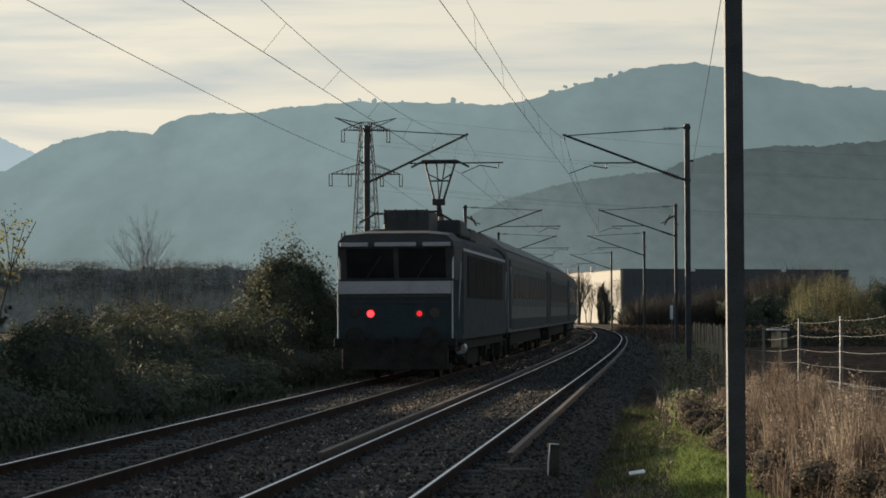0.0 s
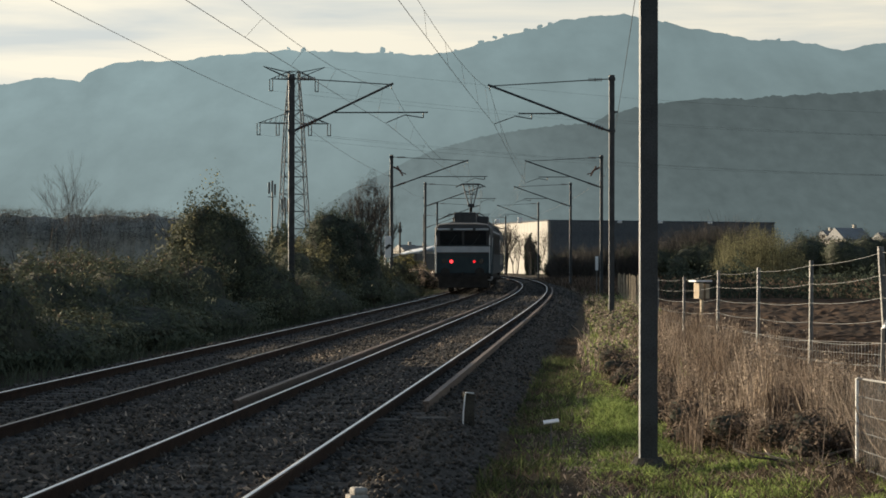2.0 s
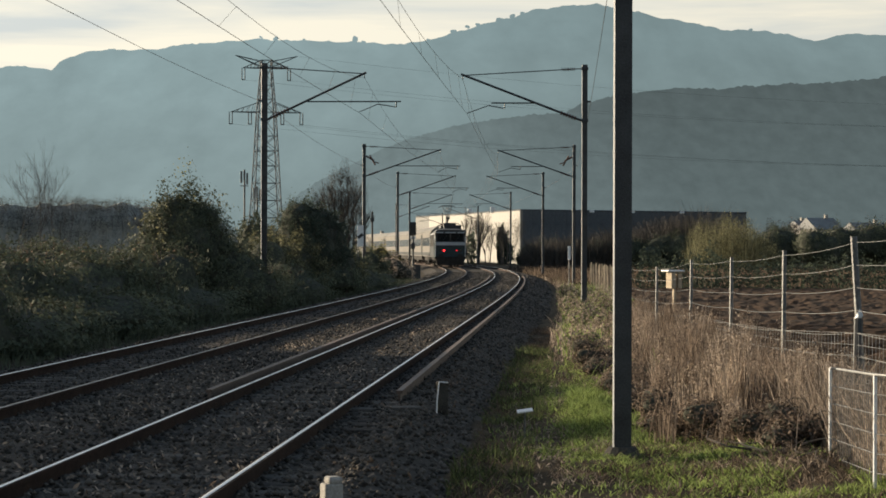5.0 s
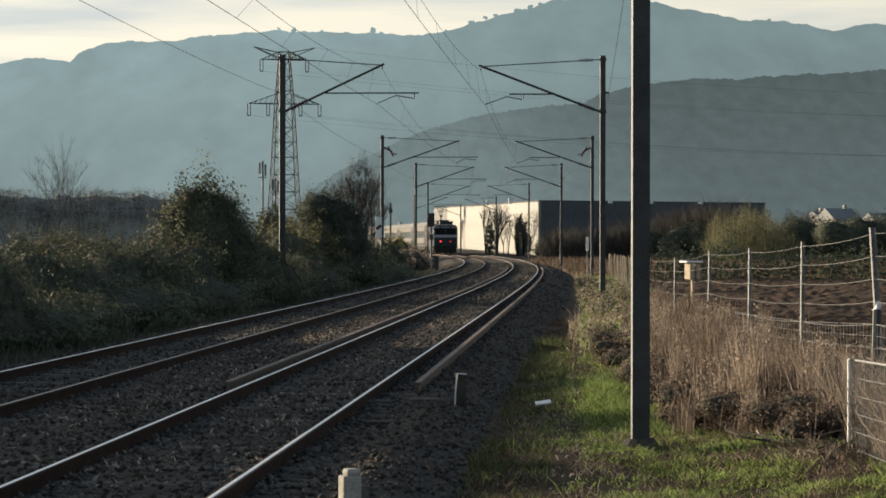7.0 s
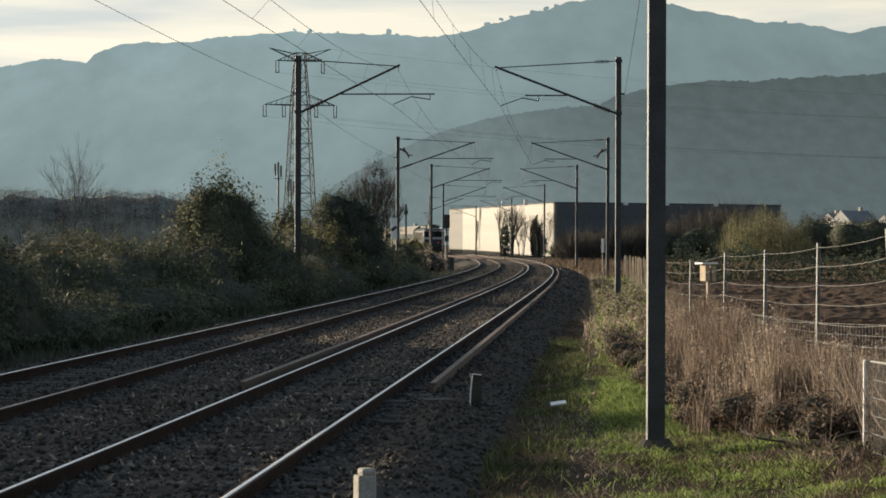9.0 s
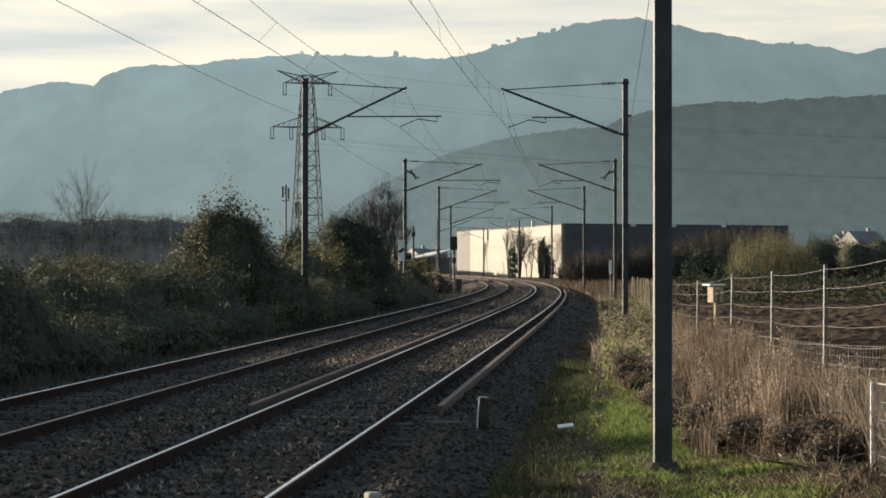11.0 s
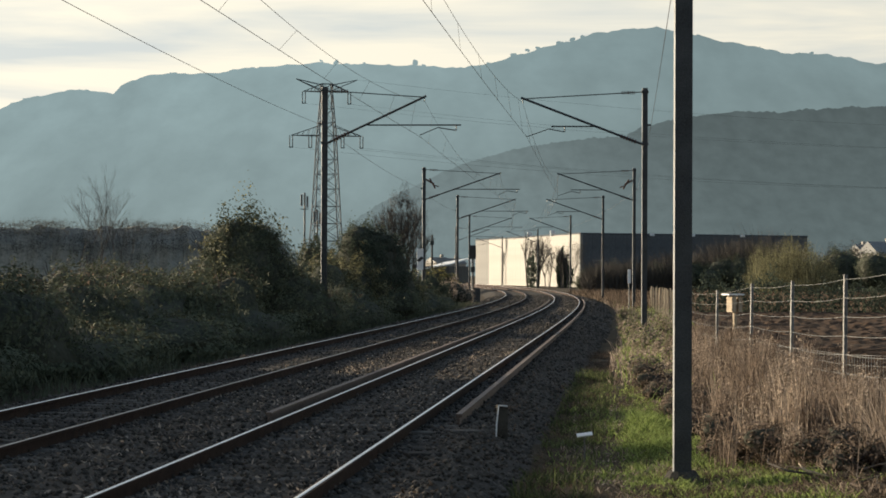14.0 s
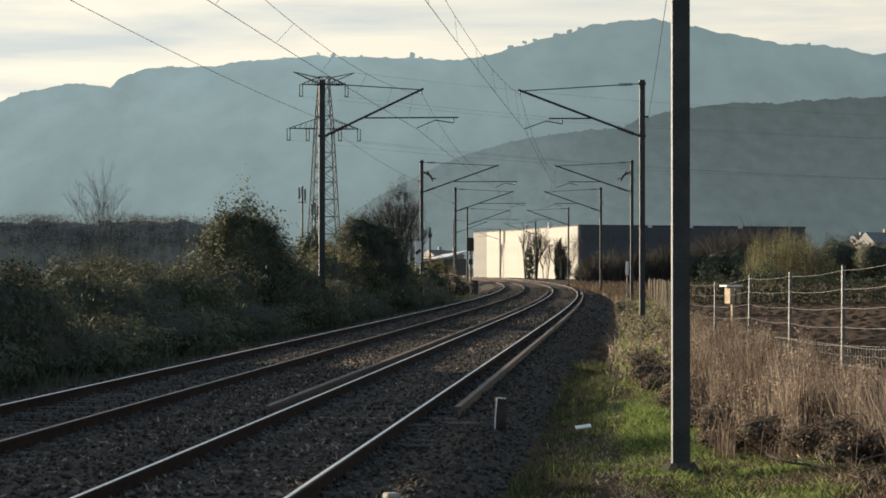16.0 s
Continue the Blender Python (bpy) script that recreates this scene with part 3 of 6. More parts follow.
def mast(x, y, foot, sgn, reach, reg, arm, width=0.17, sign=False):
    """An H-section mast; its bracket reaches sgn * reach metres across; reg: start and end of the registration tube; arm: its steady arm."""
    a = float(np.interp(y, line_y, line_a))
    t = thing("catenary_mast", pose(x, y, foot, 0, 0, -math.degrees(a)),
              "grey steel H-section catenary mast with tubular bracket arm", "catenary mast", "masts along the line")
    z = lambda v: v - foot
    h, f, w = width / 2, 0.013, 0.005
    ring = [(-h, -h), (h, -h), (h, -h + f), (w, -h + f), (w, h - f), (h, h - f), (h, h), (-h, h), (-h, h - f), (-w, h - f), (-w, -h + f), (-h, -h + f)]
    bm = bmesh.new()
    low, high = [bm.verts.new((u, v, 0)) for u, v in ring], [bm.verts.new((u, v, z(TOP))) for u, v in ring]
    for k in range(12):
        bm.faces.new((low[k], low[(k + 1) % 12], high[(k + 1) % 12], high[k]))
    bm.faces.new(low[::-1])
    bm.faces.new(high)
    post = part("post", bm, "steel", t)
    # an added pale strip stands in for sun catching the flange edge
    bm = box(bmesh.new(), (0, 0, z(TOP) / 2), (0.003, 0.022, z(TOP) - 0.02), pose(-h - 0.001, -h + 0.004, 0, 0, 0, 38))
    part("flange_edge", bm, "edge", post, "pale strip standing in for sunlight on the flange edge")
    bm = bmesh.new()
    bmesh.ops.create_cone(bm, cap_ends=True, segments=12, radius1=0.26, radius2=0.13, depth=0.20, matrix=pose(0, 0, 0.0, 0, 0, 15))
    part("footing", bm, "darkconcrete", t, "squat concrete footing")
    e = sgn * width / 2
    s = lambda u: e + sgn * u
    rod = part("top_rod", tubes(((s(0), 0, z(TOP_ROD)), (s(reach), 0, z(TIP)), 0.016)), "rod", t)
    for u in (0.25, 0.45):
        bm = bmesh.new()
        for k in range(4):
            c = s(u + k * 0.06)
            tube(bm, (c - 0.012, 0, z(TOP_ROD) - 0.02), (c + 0.012, 0, z(TOP_ROD) - 0.02), 0.055)
        part("insulator", bm, "insulator", rod, "ribbed insulator")
    part("strut", tubes(((s(0), 0, z(STRUT)), (s(reach + 0.06), 0, z(TIP) + 0.04), 0.036)), "rod", t)
    bm = bmesh.new()
    f = lambda u: STRUT + (TIP - STRUT) * u / reach
    for k in range(6):
        c = 0.2 + k * 0.085
        tube(bm, (s(c), 0, z(f(c))), (s(c + 0.04), 0, z(f(c + 0.04))), 0.065)
    part("insulator", bm, "insulator", t, "ribbed insulator")
    part("registration_tube", tubes(((s(reg[0]), 0, z(REG)), (s(reg[1]), 0, z(REG)), 0.022), ((s(arm[0]), 0, z(REG)), (s(arm[0]), 0, z(REG) - 0.17), 0.018)), "rod", t)
    part("steady_arm", tubes(((s(arm[0]), 0, z(REG) - 0.17), (s(arm[1]), 0, z(REG) - 0.08), 0.016), ((s(arm[1]), 0, z(REG) - 0.08), (s(arm[2]), 0, z(CONTACT) + 0.03), 0.014)), "rod", t)
    for v in (STRUT, TOP_ROD):
        part("clamp", boxes(((0, 0, z(v)), (width + 0.05, width + 0.05, 0.09)), bevel=0.01), "steel", t)
    part("wire_hanger", tubes(((s(reach), 0, z(TIP)), (s(reach), 0, z(TIP) - 0.14), 0.015)), "rod", t)
    part("earth_clamp", boxes(((-sgn * (width / 2 + 0.05), 0, z(6.3)), (0.12, 0.05, 0.06))), "steel", t)
    MASTS.append((t, x, y, sgn, reach, arm[2]))
    return t


R1, L1 = ((1.4, 2.85), (2.43, 2.94, 3.61)), ((1.26, 4.2), (4.05, 3.47, 2.9))
R2, L2 = ((1.7, 3.4), (2.9, 3.4, 4.1)), ((1.6, 5.2), (5.05, 4.5, 4.0))
# near the camera, then away along the curve
mast(*sight(1205, 840, 22.0)[:2], sight(1205, 838, 22.0).z, -1, 3.6, *R1, width=0.165)
for x, d, reach, kind in ((1137, 74.4, 3.75, R1), (1118.5, 131, 4.1, R2), (1063.5, 177, 4.1, R2), (1006, 237, 4.0, R2), (948, 313, 4.0, R2), (885, 376, 4.0, R2)):
    mast((x - 784) * d / 4200, d, -0.45, -1, reach, *kind)
for x, d, reach, kind in ((570, 74.4, 3.05, L1), (746.5, 131, 4.1, L2), (806, 177, 4.2, L2), (827, 237, 4.1, L2), (803, 300, 4.1, L2)):
    mast((x - 784) * d / 4200, d, -0.45, 1, reach, *kind)


for t, x, y, sgn, reach, _ in MASTS:
    if 120 < y < 140:
        bm = tubes(((sgn * 0.1, 0, 7.25), (sgn * 0.55, 0, 7.0), 0.05), ((sgn * 0.3, 0, 7.3), (sgn * 0.62, 0, 6.75), 0.045), ((sgn * 0.5, 0, 6.95), (sgn * 0.8, 0, 6.85), 0.03))
        part("feeder_insulator", bm, "insulator", t, "stubby feeder insulator")


def wire(name, points, r, parent, sides=5):
    cu = bpy.data.curves.new(name, "CURVE")
    cu.dimensions, cu.bevel_depth, cu.bevel_resolution = "3D", r, 1
    sp = cu.splines.new("POLY")
    sp.points.add(len(points) - 1)
    for p, c in zip(sp.points, points):
        p.co = (*c, 1)
    cu.materials.append(M["wire"])
    ob = new(name, cu)
    ob.parent = parent
    return ob


def span(a, b, sag, n=14):
    a, b = Vector(a), Vector(b)
    return [a.lerp(b, i / n) - Vector((0, 0, 4 * sag * (i / n) * (1 - i / n))) for i in range(n + 1)]


def build_wires():
    for sgn, off, label in ((-1, 0.0, "nearer track"), (1, TRACKS, "farther track")):
        line = thing("overhead_line", Matrix(), "contact wire and messenger wire with droppers over the " + label, "overhead wire", "overhead lines")
        supports = sorted([(m[2], m[1] + m[3] * (m[5] + 0.09), m[1] + m[3] * (m[4] + 0.09)) for m in MASTS if m[3] == sgn])
        first = supports[0]
        if sgn > 0:
            supports.insert(0, (22.0, -5.0, -4.52))
        supports.insert(0, (-32.0, on_line(-32.0, off)[0] - 0.1, on_line(-32.0, off)[0]))
        for (y0, c0, m0), (y1, c1, m1) in zip(supports, supports[1:]):
            droop = (0.80 if sgn > 0 else 0.64) * ((y1 - y0) / 52.4) ** 2 if y1 - y0 < 60 else 0.8
            wire("contact_wire", span((c0, y0, CONTACT), (c1, y1, CONTACT), 0.06), 0.0062, line)
            wire("messenger_wire", span((m0, y0, TIP - 0.12), (m1, y1, TIP - 0.12), droop, 24), 0.0052, line)
            n = 8
            for i in range(n):
                f = (i + 0.5) / n
                a = Vector((m0, y0, TIP - 0.12)).lerp(Vector((m1, y1, TIP - 0.12)), f) - Vector((0, 0, 4 * droop * f * (1 - f)))
                b = Vector((c0, y0, CONTACT)).lerp(Vector((c1, y1, CONTACT)), f) - Vector((0, 0, 4 * 0.06 * f * (1 - f)))
                if y1 < 320:
                    wire("dropper", [a, b], 0.0035, line)
    for sgn in (-1, 1):
        earth = thing("earth_wire", Matrix(), "thin aerial earth wire clamped along the masts", "overhead wire", "overhead lines")
        ends = sorted([(m[2], m[1] - m[3] * 0.19) for m in MASTS if m[3] == sgn])
        if sgn > 0:
            ends.insert(0, (22.0, -7.5))
        for (y0, x0), (y1, x1) in zip(ends, ends[1:]):
            wire("wire", span((x0, y0, 6.3), (x1, y1, 6.3), 0.2 if sgn > 0 else 0.08), 0.0060, earth)


build_wires()

# ---- train ----


def hull(bm, stations):
    """Skin a list of (y, outline) where outlines are equal-length (x, z) rings."""
    rings = [[bm.verts.new((x, y, z)) for x, z in outline] for y, outline in stations]
    k = len(rings[0])
    for a, b in zip(rings, rings[1:]):
        for j in range(k):
            bm.faces.new((a[j], a[(j + 1) % k], b[(j + 1) % k], b[j]))
    bm.faces.new(rings[0][::-1])
    bm.faces.new(rings[-1])
    bmesh.ops.recalc_face_normals(bm, faces=bm.faces)
    return bm


def shell(half, low, high, eave):
    """A carbody cross-section."""
    pts = [(half, low), (half, eave), (half - 0.10, eave + 0.22), (half - 0.38, eave + 0.42), (half * 0.4, high)]
    return pts + [(-x, z) for x, z in pts[::-1]]


def wheel_set(parent, y):
    for x in (-SIDE, SIDE):
        bm = bmesh.new()
        tube(bm, (x - 0.065, y, 0.52), (x + 0.065, y, 0.52), 0.52, sides=24)
        part("wheel", bm, "under", parent, smooth=False)


def bogie(parent, y, base=2.6):
    b = part("bogie", boxes(((1.05, y, 0.62), (0.14, base + 1.1, 0.22)), ((-1.05, y, 0.62), (0.14, base + 1.1, 0.22)), ((0, y, 0.66), (2.1, 0.5, 0.25)),
                            ((1.1, y - base / 2, 0.52), (0.2, 0.34, 0.34)), ((1.1, y + base / 2, 0.52), (0.2, 0.34, 0.34)),
                            ((-1.1, y - base / 2, 0.52), (0.2, 0.34, 0.34)), ((-1.1, y + base / 2, 0.52), (0.2, 0.34, 0.34)), bevel=0.02), "under", parent)
    wheel_set(b, y - base / 2)
    wheel_set(b, y + base / 2)


def locomotive():
    t = thing("electric_locomotive", Matrix(), "grey and blue electric locomotive with broken-nose cab and lit tail lamps", "locomotive")
    L = 17.5
    # cab faces toward -y: a forward nose below, a raked windscreen under a jutting roof
    bm = bmesh.new()
    body = shell(1.48, 0.95, 3.78, 3.24)
    hull(bm, [(1.3, body), (L - 1.3, body)])
    part("body", bm, "bodygrey", t)
    for end, y0 in ((1, 0.0), (-1, L)):
        c = part("cab", hull(bmesh.new(), [(y0 + end * 0.0, [(1.33, 0.95), (1.33, 1.5), (1.33, 2.05), (1.33, 2.40), (1.31, 2.43), (-1.31, 2.43), (-1.33, 2.40), (-1.33, 2.05), (-1.33, 1.5), (-1.33, 0.95)]),
                                           (y0 + end * 1.3, [(1.475, 0.95), (1.475, 1.5), (1.475, 2.05), (1.475, 2.40), (1.475, 2.43), (-1.475, 2.43), (-1.475, 2.40), (-1.475, 2.05), (-1.475, 1.5), (-1.475, 0.95)])]), "bodyblue", t, "dark blue lower nose")
        part("white_band", boxes(((0, y0 - end * 0.01, 2.24), (2.68, 0.03, 0.32)), bevel=0.008), "bodywhite", c, "white band")
        part("dark_stripe", boxes(((0, y0 - end * 0.008, 2.02), (2.67, 0.025, 0.08)), ((0, y0 - end * 0.008, 1.86), (2.67, 0.022, 0.03))), "black", c)
        up = hull(bmesh.new(), [(y0 + end * 0.34, [(1.38, 2.43), (1.38, 2.9), (-1.38, 2.9), (-1.38, 2.43)]), (y0 + end * 1.3, [(1.47, 2.43), (1.47, 2.9), (-1.47, 2.9), (-1.47, 2.43)])])
        # the upper cab: sill set back, brow set forward
        bm = bmesh.new()
        v = [bm.verts.new(p) for p in ((-1.40, y0 + end * 0.36, 2.43), (1.40, y0 + end * 0.36, 2.43), (1.38, y0 + end * 0.16, 3.28), (-1.38, y0 + end * 0.16, 3.28),
                                       (-1.475, y0 + end * 1.3, 2.43), (1.475, y0 + end * 1.3, 2.43), (1.475, y0 + end * 1.3, 3.28), (-1.475, y0 + end * 1.3, 3.28))]
        for q in ((0, 1, 2, 3), (5, 4, 7, 6), (1, 5, 6, 2), (4, 0, 3, 7), (3, 2, 6, 7), (4, 5, 1, 0)):
            bm.faces.new([v[i] for i in q])
        bmesh.ops.recalc_face_normals(bm, faces=bm.faces)
        up.free()
        part("upper_cab", bm, "bodydark", c, "dark window surround")
        for x in (-0.62, 0.62):
            bm = bmesh.new()
            w = [bm.verts.new(p) for p in ((x - 0.56, y0 + end * 0.335, 2.49), (x + 0.56, y0 + end * 0.335, 2.49), (x + 0.56, y0 + end * 0.15, 3.24), (x - 0.56, y0 + end * 0.15, 3.24))]
            w2 = [bm.verts.new(p.co + Vector((0, end * 0.02, 0))) for p in w]
            bm.faces.new(w)
            bm.faces.new(w2[::-1])
            for i in range(4):
                bm.faces.new((w[i], w2[i], w2[(i + 1) % 4], w[(i + 1) % 4]))
            bmesh.ops.recalc_face_normals(bm, faces=bm.faces)
            part("windscreen", bm, "glass", c, "dark windscreen pane")
        part("brow", boxes(*[((x, y0 + end * 0.10, 3.34), (wd, 0.12, 0.11)) for x, wd in ((-0.98, 0.66), (0.0, 0.98), (0.98, 0.66))], bevel=0.02), "bodywhite", c, "white strips over the windscreen")
        part("cab_roof", hull(bmesh.new(), [(y0 + end * 0.14, [(1.38, 3.28), (1.37, 3.42), (1.22, 3.58), (0.7, 3.63), (-0.7, 3.63), (-1.22, 3.58), (-1.37, 3.42), (-1.38, 3.28)]),
                                            (y0 + end * 1.32, [(1.49, 3.28), (1.47, 3.44), (1.26, 3.66), (0.7, 3.74), (-0.7, 3.74), (-1.26, 3.66), (-1.47, 3.44), (-1.49, 3.28)])]), "bodydark", c, "dark cab roof")
        for x in (-0.58, 0.58):
            bm = tubes(((x, y0 - end * 0.02, 1.58), (x, y0 + end * 0.1, 1.58), 0.085 if x < 0 else 0.065), sides=20)
            lamp = part("tail_lamp", bm, ("red_lamp" if x < 0 else "dim_lamp") if end > 0 else "black", c, "glowing red tail lamp" if end > 0 else "unlit lamp")
            part("lamp_rim", tubes(((x, y0 - end * 0.012, 1.58), (x, y0 + end * 0.12, 1.58), 0.13), sides=20), "bodydark", lamp)
            part("headlight", tubes(((x * 1.62, y0 - end * 0.015, 1.60), (x * 1.62, y0 + end * 0.1, 1.60), 0.13), sides=20), "glass", c, "unlit headlamp")
            b = part("buffer", tubes(((x * 1.5, y0, 1.04), (x * 1.5, y0 - end * 0.5, 1.04), 0.11), ((x * 1.5, y0 - end * 0.5, 1.04), (x * 1.5, y0 - end * 0.56, 1.04), 0.24), sides=20), "under", c)
        part("pilot", boxes(((0, y0 + end * 0.05, 0.55), (2.5, 0.25, 0.6)), ((0, y0 + end * 0.1, 0.9), (2.9, 0.3, 0.2)), bevel=0.03), "under", c, "grimy buffer beam")
        part("coupling_hook", tubes(((0, y0, 1.0), (0, y0 - end * 0.3, 1.0), 0.05), ((0, y0 - end * 0.3, 1.0), (0, y0 - end * 0.3, 0.7), 0.04)), "under", c)
        for x in (-1.40, 1.40):
            part("handrail", tubes(((x, y0 + end * 0.9, 1.2), (x * 1.06, y0 + end * 0.9, 2.9), 0.02)), "bodywhite", c)
        # added white strips paint a sunlit rim onto the cab corners
        for x in (-1, 1):
            for z0, z1, inset in ((0.98, 2.40, 0.0), (2.46, 3.26, 0.22)):
                bm = box(bmesh.new(), (0, 0, (z0 + z1) / 2), (0.055, 0.014, z1 - z0), pose(x * 1.352, y0 + end * (0.02 + inset), 0, 0, 0, -x * end * 50))
                part("corner_trim", bm, "white", c, "white strip standing in for the sunlit cab corner")
        for x in (-0.7, 0.5):
            part("wiper", tubes(((x, y0 + end * 0.3, 2.5), (x + 0.35, y0 + end * 0.18, 3.05), 0.014)), "black", c)
    for x in (-1, 1):
        for y, wd in ((3.9, 2.36), (6.3, 2.36), (8.7, 2.36), (11.1, 2.36), (13.5, 2.36)):
            part("side_grille", boxes(((x * 1.485, y, 2.55), (0.03, wd, 1.12)), *[((x * 1.497, y, 2.08 + 0.1 * k), (0.03, wd - 0.1, 0.03)) for k in range(11)]), "under", t, "dark louvred grille")
        part("cab_door", boxes(((x * 1.485, 1.75, 2.1), (0.03, 0.72, 2.05)), bevel=0.01), "bodygrey", t)
        part("side_stripe", boxes(((x * 1.483, L / 2, 3.24), (0.02, L - 3.2, 0.07))), "bodywhite", t)
        part("step", boxes(((x * 1.36, 1.75, 0.55), (0.2, 0.6, 0.06)), ((x * 1.36, 1.75, 0.85), (0.2, 0.6, 0.06))), "under", t)
    part("air_tank", tubes(((1.32, 2.3, 0.72), (1.32, 2.9, 0.72), 0.14), sides=16), "bodywhite", t, "small pale air tank")
    for k in range(5):
        part("roof_rib", tubes(((-0.52 + 0.26 * k, 2.28, 3.95), (-0.52 + 0.26 * k, 2.28, 4.34), 0.022)), "bodydark", t)
    part("underframe", boxes(((0, L / 2, 0.82), (2.7, L - 1.6, 0.28)), ((0, L / 2, 0.5), (2.2, 3.6, 0.6)), bevel=0.03), "under", t)
    bogie(t, 4.0)
    bogie(t, L - 4.0)
    roof = part("roof_hood", boxes(((0.02, 3.4, 4.02), (1.12, 2.2, 0.62)), ((0.5, 5.6, 3.92), (1.3, 1.9, 0.46)), ((0, 8.7, 3.98), (1.5, 7.2, 0.26)), ((0, 14.0, 4.02), (1.4, 2.0, 0.4)), bevel=0.06), "bodydark", t, "dark roof equipment hood")
    part("roof_pipe", tubes(((-0.8, 2.4, 4.2), (-1.15, 2.4, 4.0), 0.03), ((-0.85, 2.4, 4.22), (0.8, 2.4, 4.28), 0.03), ((0.8, 2.4, 4.25), (1.1, 2.6, 4.05), 0.03)), "bodydark", roof)
    for x in (-0.5, 0.5):
        part("roof_insulator", tubes(((x, 6.2, 3.9), (x, 6.2, 4.3), 0.08), ((x, 10.2, 3.9), (x, 10.2, 4.3), 0.08)), "insulator", roof)
    # raised pantograph
    y = 10.6
    p = part("pantograph", tubes(((-0.4, y, 4.15), (0.4, y, 4.15), 0.06), ((0.0, y + 0.2, 4.15), (0.06, y - 0.6, 4.72), 0.075), sides=8), "bodydark", t, "raised pantograph")
    part("lower_arm", tubes(((0.02, y + 0.9, 4.15), (0.06, y - 0.55, 4.75), 0.06)), "bodydark", p)
    part("knee", boxes(((0.06, y - 0.55, 4.78), (0.36, 0.16, 0.18)), bevel=0.03), "bodydark", p)
    part("upper_arm", tubes(((-0.06, y - 0.5, 4.8), (-0.42, y + 0.5, 5.80), 0.034), ((0.18, y - 0.5, 4.8), (0.42, y + 0.5, 5.80), 0.034), ((0.06, y - 0.5, 4.8), (-0.1, y + 0.5, 5.80), 0.022),
                            ((0.06, y - 0.5, 4.8), (0.14, y + 0.5, 5.80), 0.022), ((-0.3, y + 0.2, 5.48), (0.1, y, 5.28), 0.018), ((0.34, y + 0.2, 5.48), (0.06, y, 5.28), 0.018), ((-0.22, y, 5.28), (0.28, y, 5.28), 0.022)), "bodydark", p)
    part("collector_head", tubes(((-0.5, y + 0.35, 5.86), (0.5, y + 0.35, 5.86), 0.04), ((-0.5, y + 0.65, 5.86), (0.5, y + 0.65, 5.86), 0.04), ((-0.5, y + 0.5, 5.86), (-0.82, y + 0.5, 5.70), 0.03),
                                 ((0.5, y + 0.5, 5.86), (0.82, y + 0.5, 5.70), 0.03), ((-0.4, y + 0.3, 5.80), (-0.4, y + 0.7, 5.80), 0.03), ((0.4, y + 0.3, 5.80), (0.4, y + 0.7, 5.80), 0.03)), "bodydark", p)
    # settle the upper works to their true height, all but the pantograph
    for o in t.children_recursive:
        if o != p and o.parent != p:
            for v in o.data.vertices:
                if v.co.z > 1.64:
                    v.co.z = 1.64 + (v.co.z - 1.64) * 0.925
    for o in (p, *p.children):
        for v in o.data.vertices:
            if v.co.z < 4.9:
                v.co.z -= 0.12
    return t


def coach():
    t = thing("passenger_coach", Matrix(), "pale passenger coach with a row of dark windows", "railway coach", "coaches of the train")
    L = 26.0
    bm = bmesh.new()
    body = shell(1.42, 0.95, 4.05, 3.30)
    hull(bm, [(0.15, body), (L - 0.15, body)])
    part("body", bm, "coach", t)
    part("roof", hull(bmesh.new(), [(0.14, [(1.34, 3.54), (1.06, 3.75), (0.57, 4.065), (-0.57, 4.065), (-1.06, 3.75), (-1.34, 3.54)]), (L - 0.14, [(1.34, 3.54), (1.06, 3.75), (0.57, 4.065), (-0.57, 4.065), (-1.06, 3.75), (-1.34, 3.54)])]), "coachroof", t, "dull brownish roof")
    for x in (-1, 1):
        for k in range(10):
            part("window", boxes(((x * 1.425, 3.55 + k * 2.1, 2.45), (0.03, 1.35, 0.85)), bevel=0.01), "glass", t)
        for y in (1.1, L - 1.1):
            d = part("door", boxes(((x * 1.425, y, 2.15), (0.03, 0.85, 2.15)), bevel=0.01), "bodyblue", t, "blue end door")
            part("door_window", boxes(((x * 1.443, y, 2.65), (0.012, 0.5, 0.7))), "glass", d)
        # a band on this side alone puts its shade into the paint
        if x > 0:
            part("window_band", boxes(((1.418, L / 2, 2.42), (0.02, L - 4.2, 1.3))), "bodydark", t, "dark grey window band, on the shaded side only to darken it")
        part("lower_band", boxes(((x * 1.424, L / 2, 1.2), (0.02, L - 3.4, 0.35))), "bodygrey", t, "grey lower band")
    for y in (0.08, L - 0.08):
        part("gangway", boxes(((0, y, 2.1), (1.5, 0.3, 2.5)), bevel=0.05), "black", t, "black gangway bellows")
    part("underframe", boxes(((0, L / 2, 0.75), (2.5, L - 7.5, 0.5)), ((0.7, L / 2 - 4, 0.5), (0.8, 2.6, 0.4)), ((-0.7, L / 2 + 3, 0.5), (0.8, 3, 0.4)), bevel=0.03), "under", t)
    bogie(t, 3.6)
    bogie(t, L - 3.6)
    return t


loco = locomotive()
coaches = [coach()]
for k in range(5):
    coaches.append(copy_thing(coaches[0], Matrix()))
TRAIN = [(loco, 0.0, 17.5)] + [(c, 18.0 + 26.4 * k, 26.0) for k, c in enumerate(coaches)]
TRAIN_START, TRAIN_SPEED = 55.8, 32.3


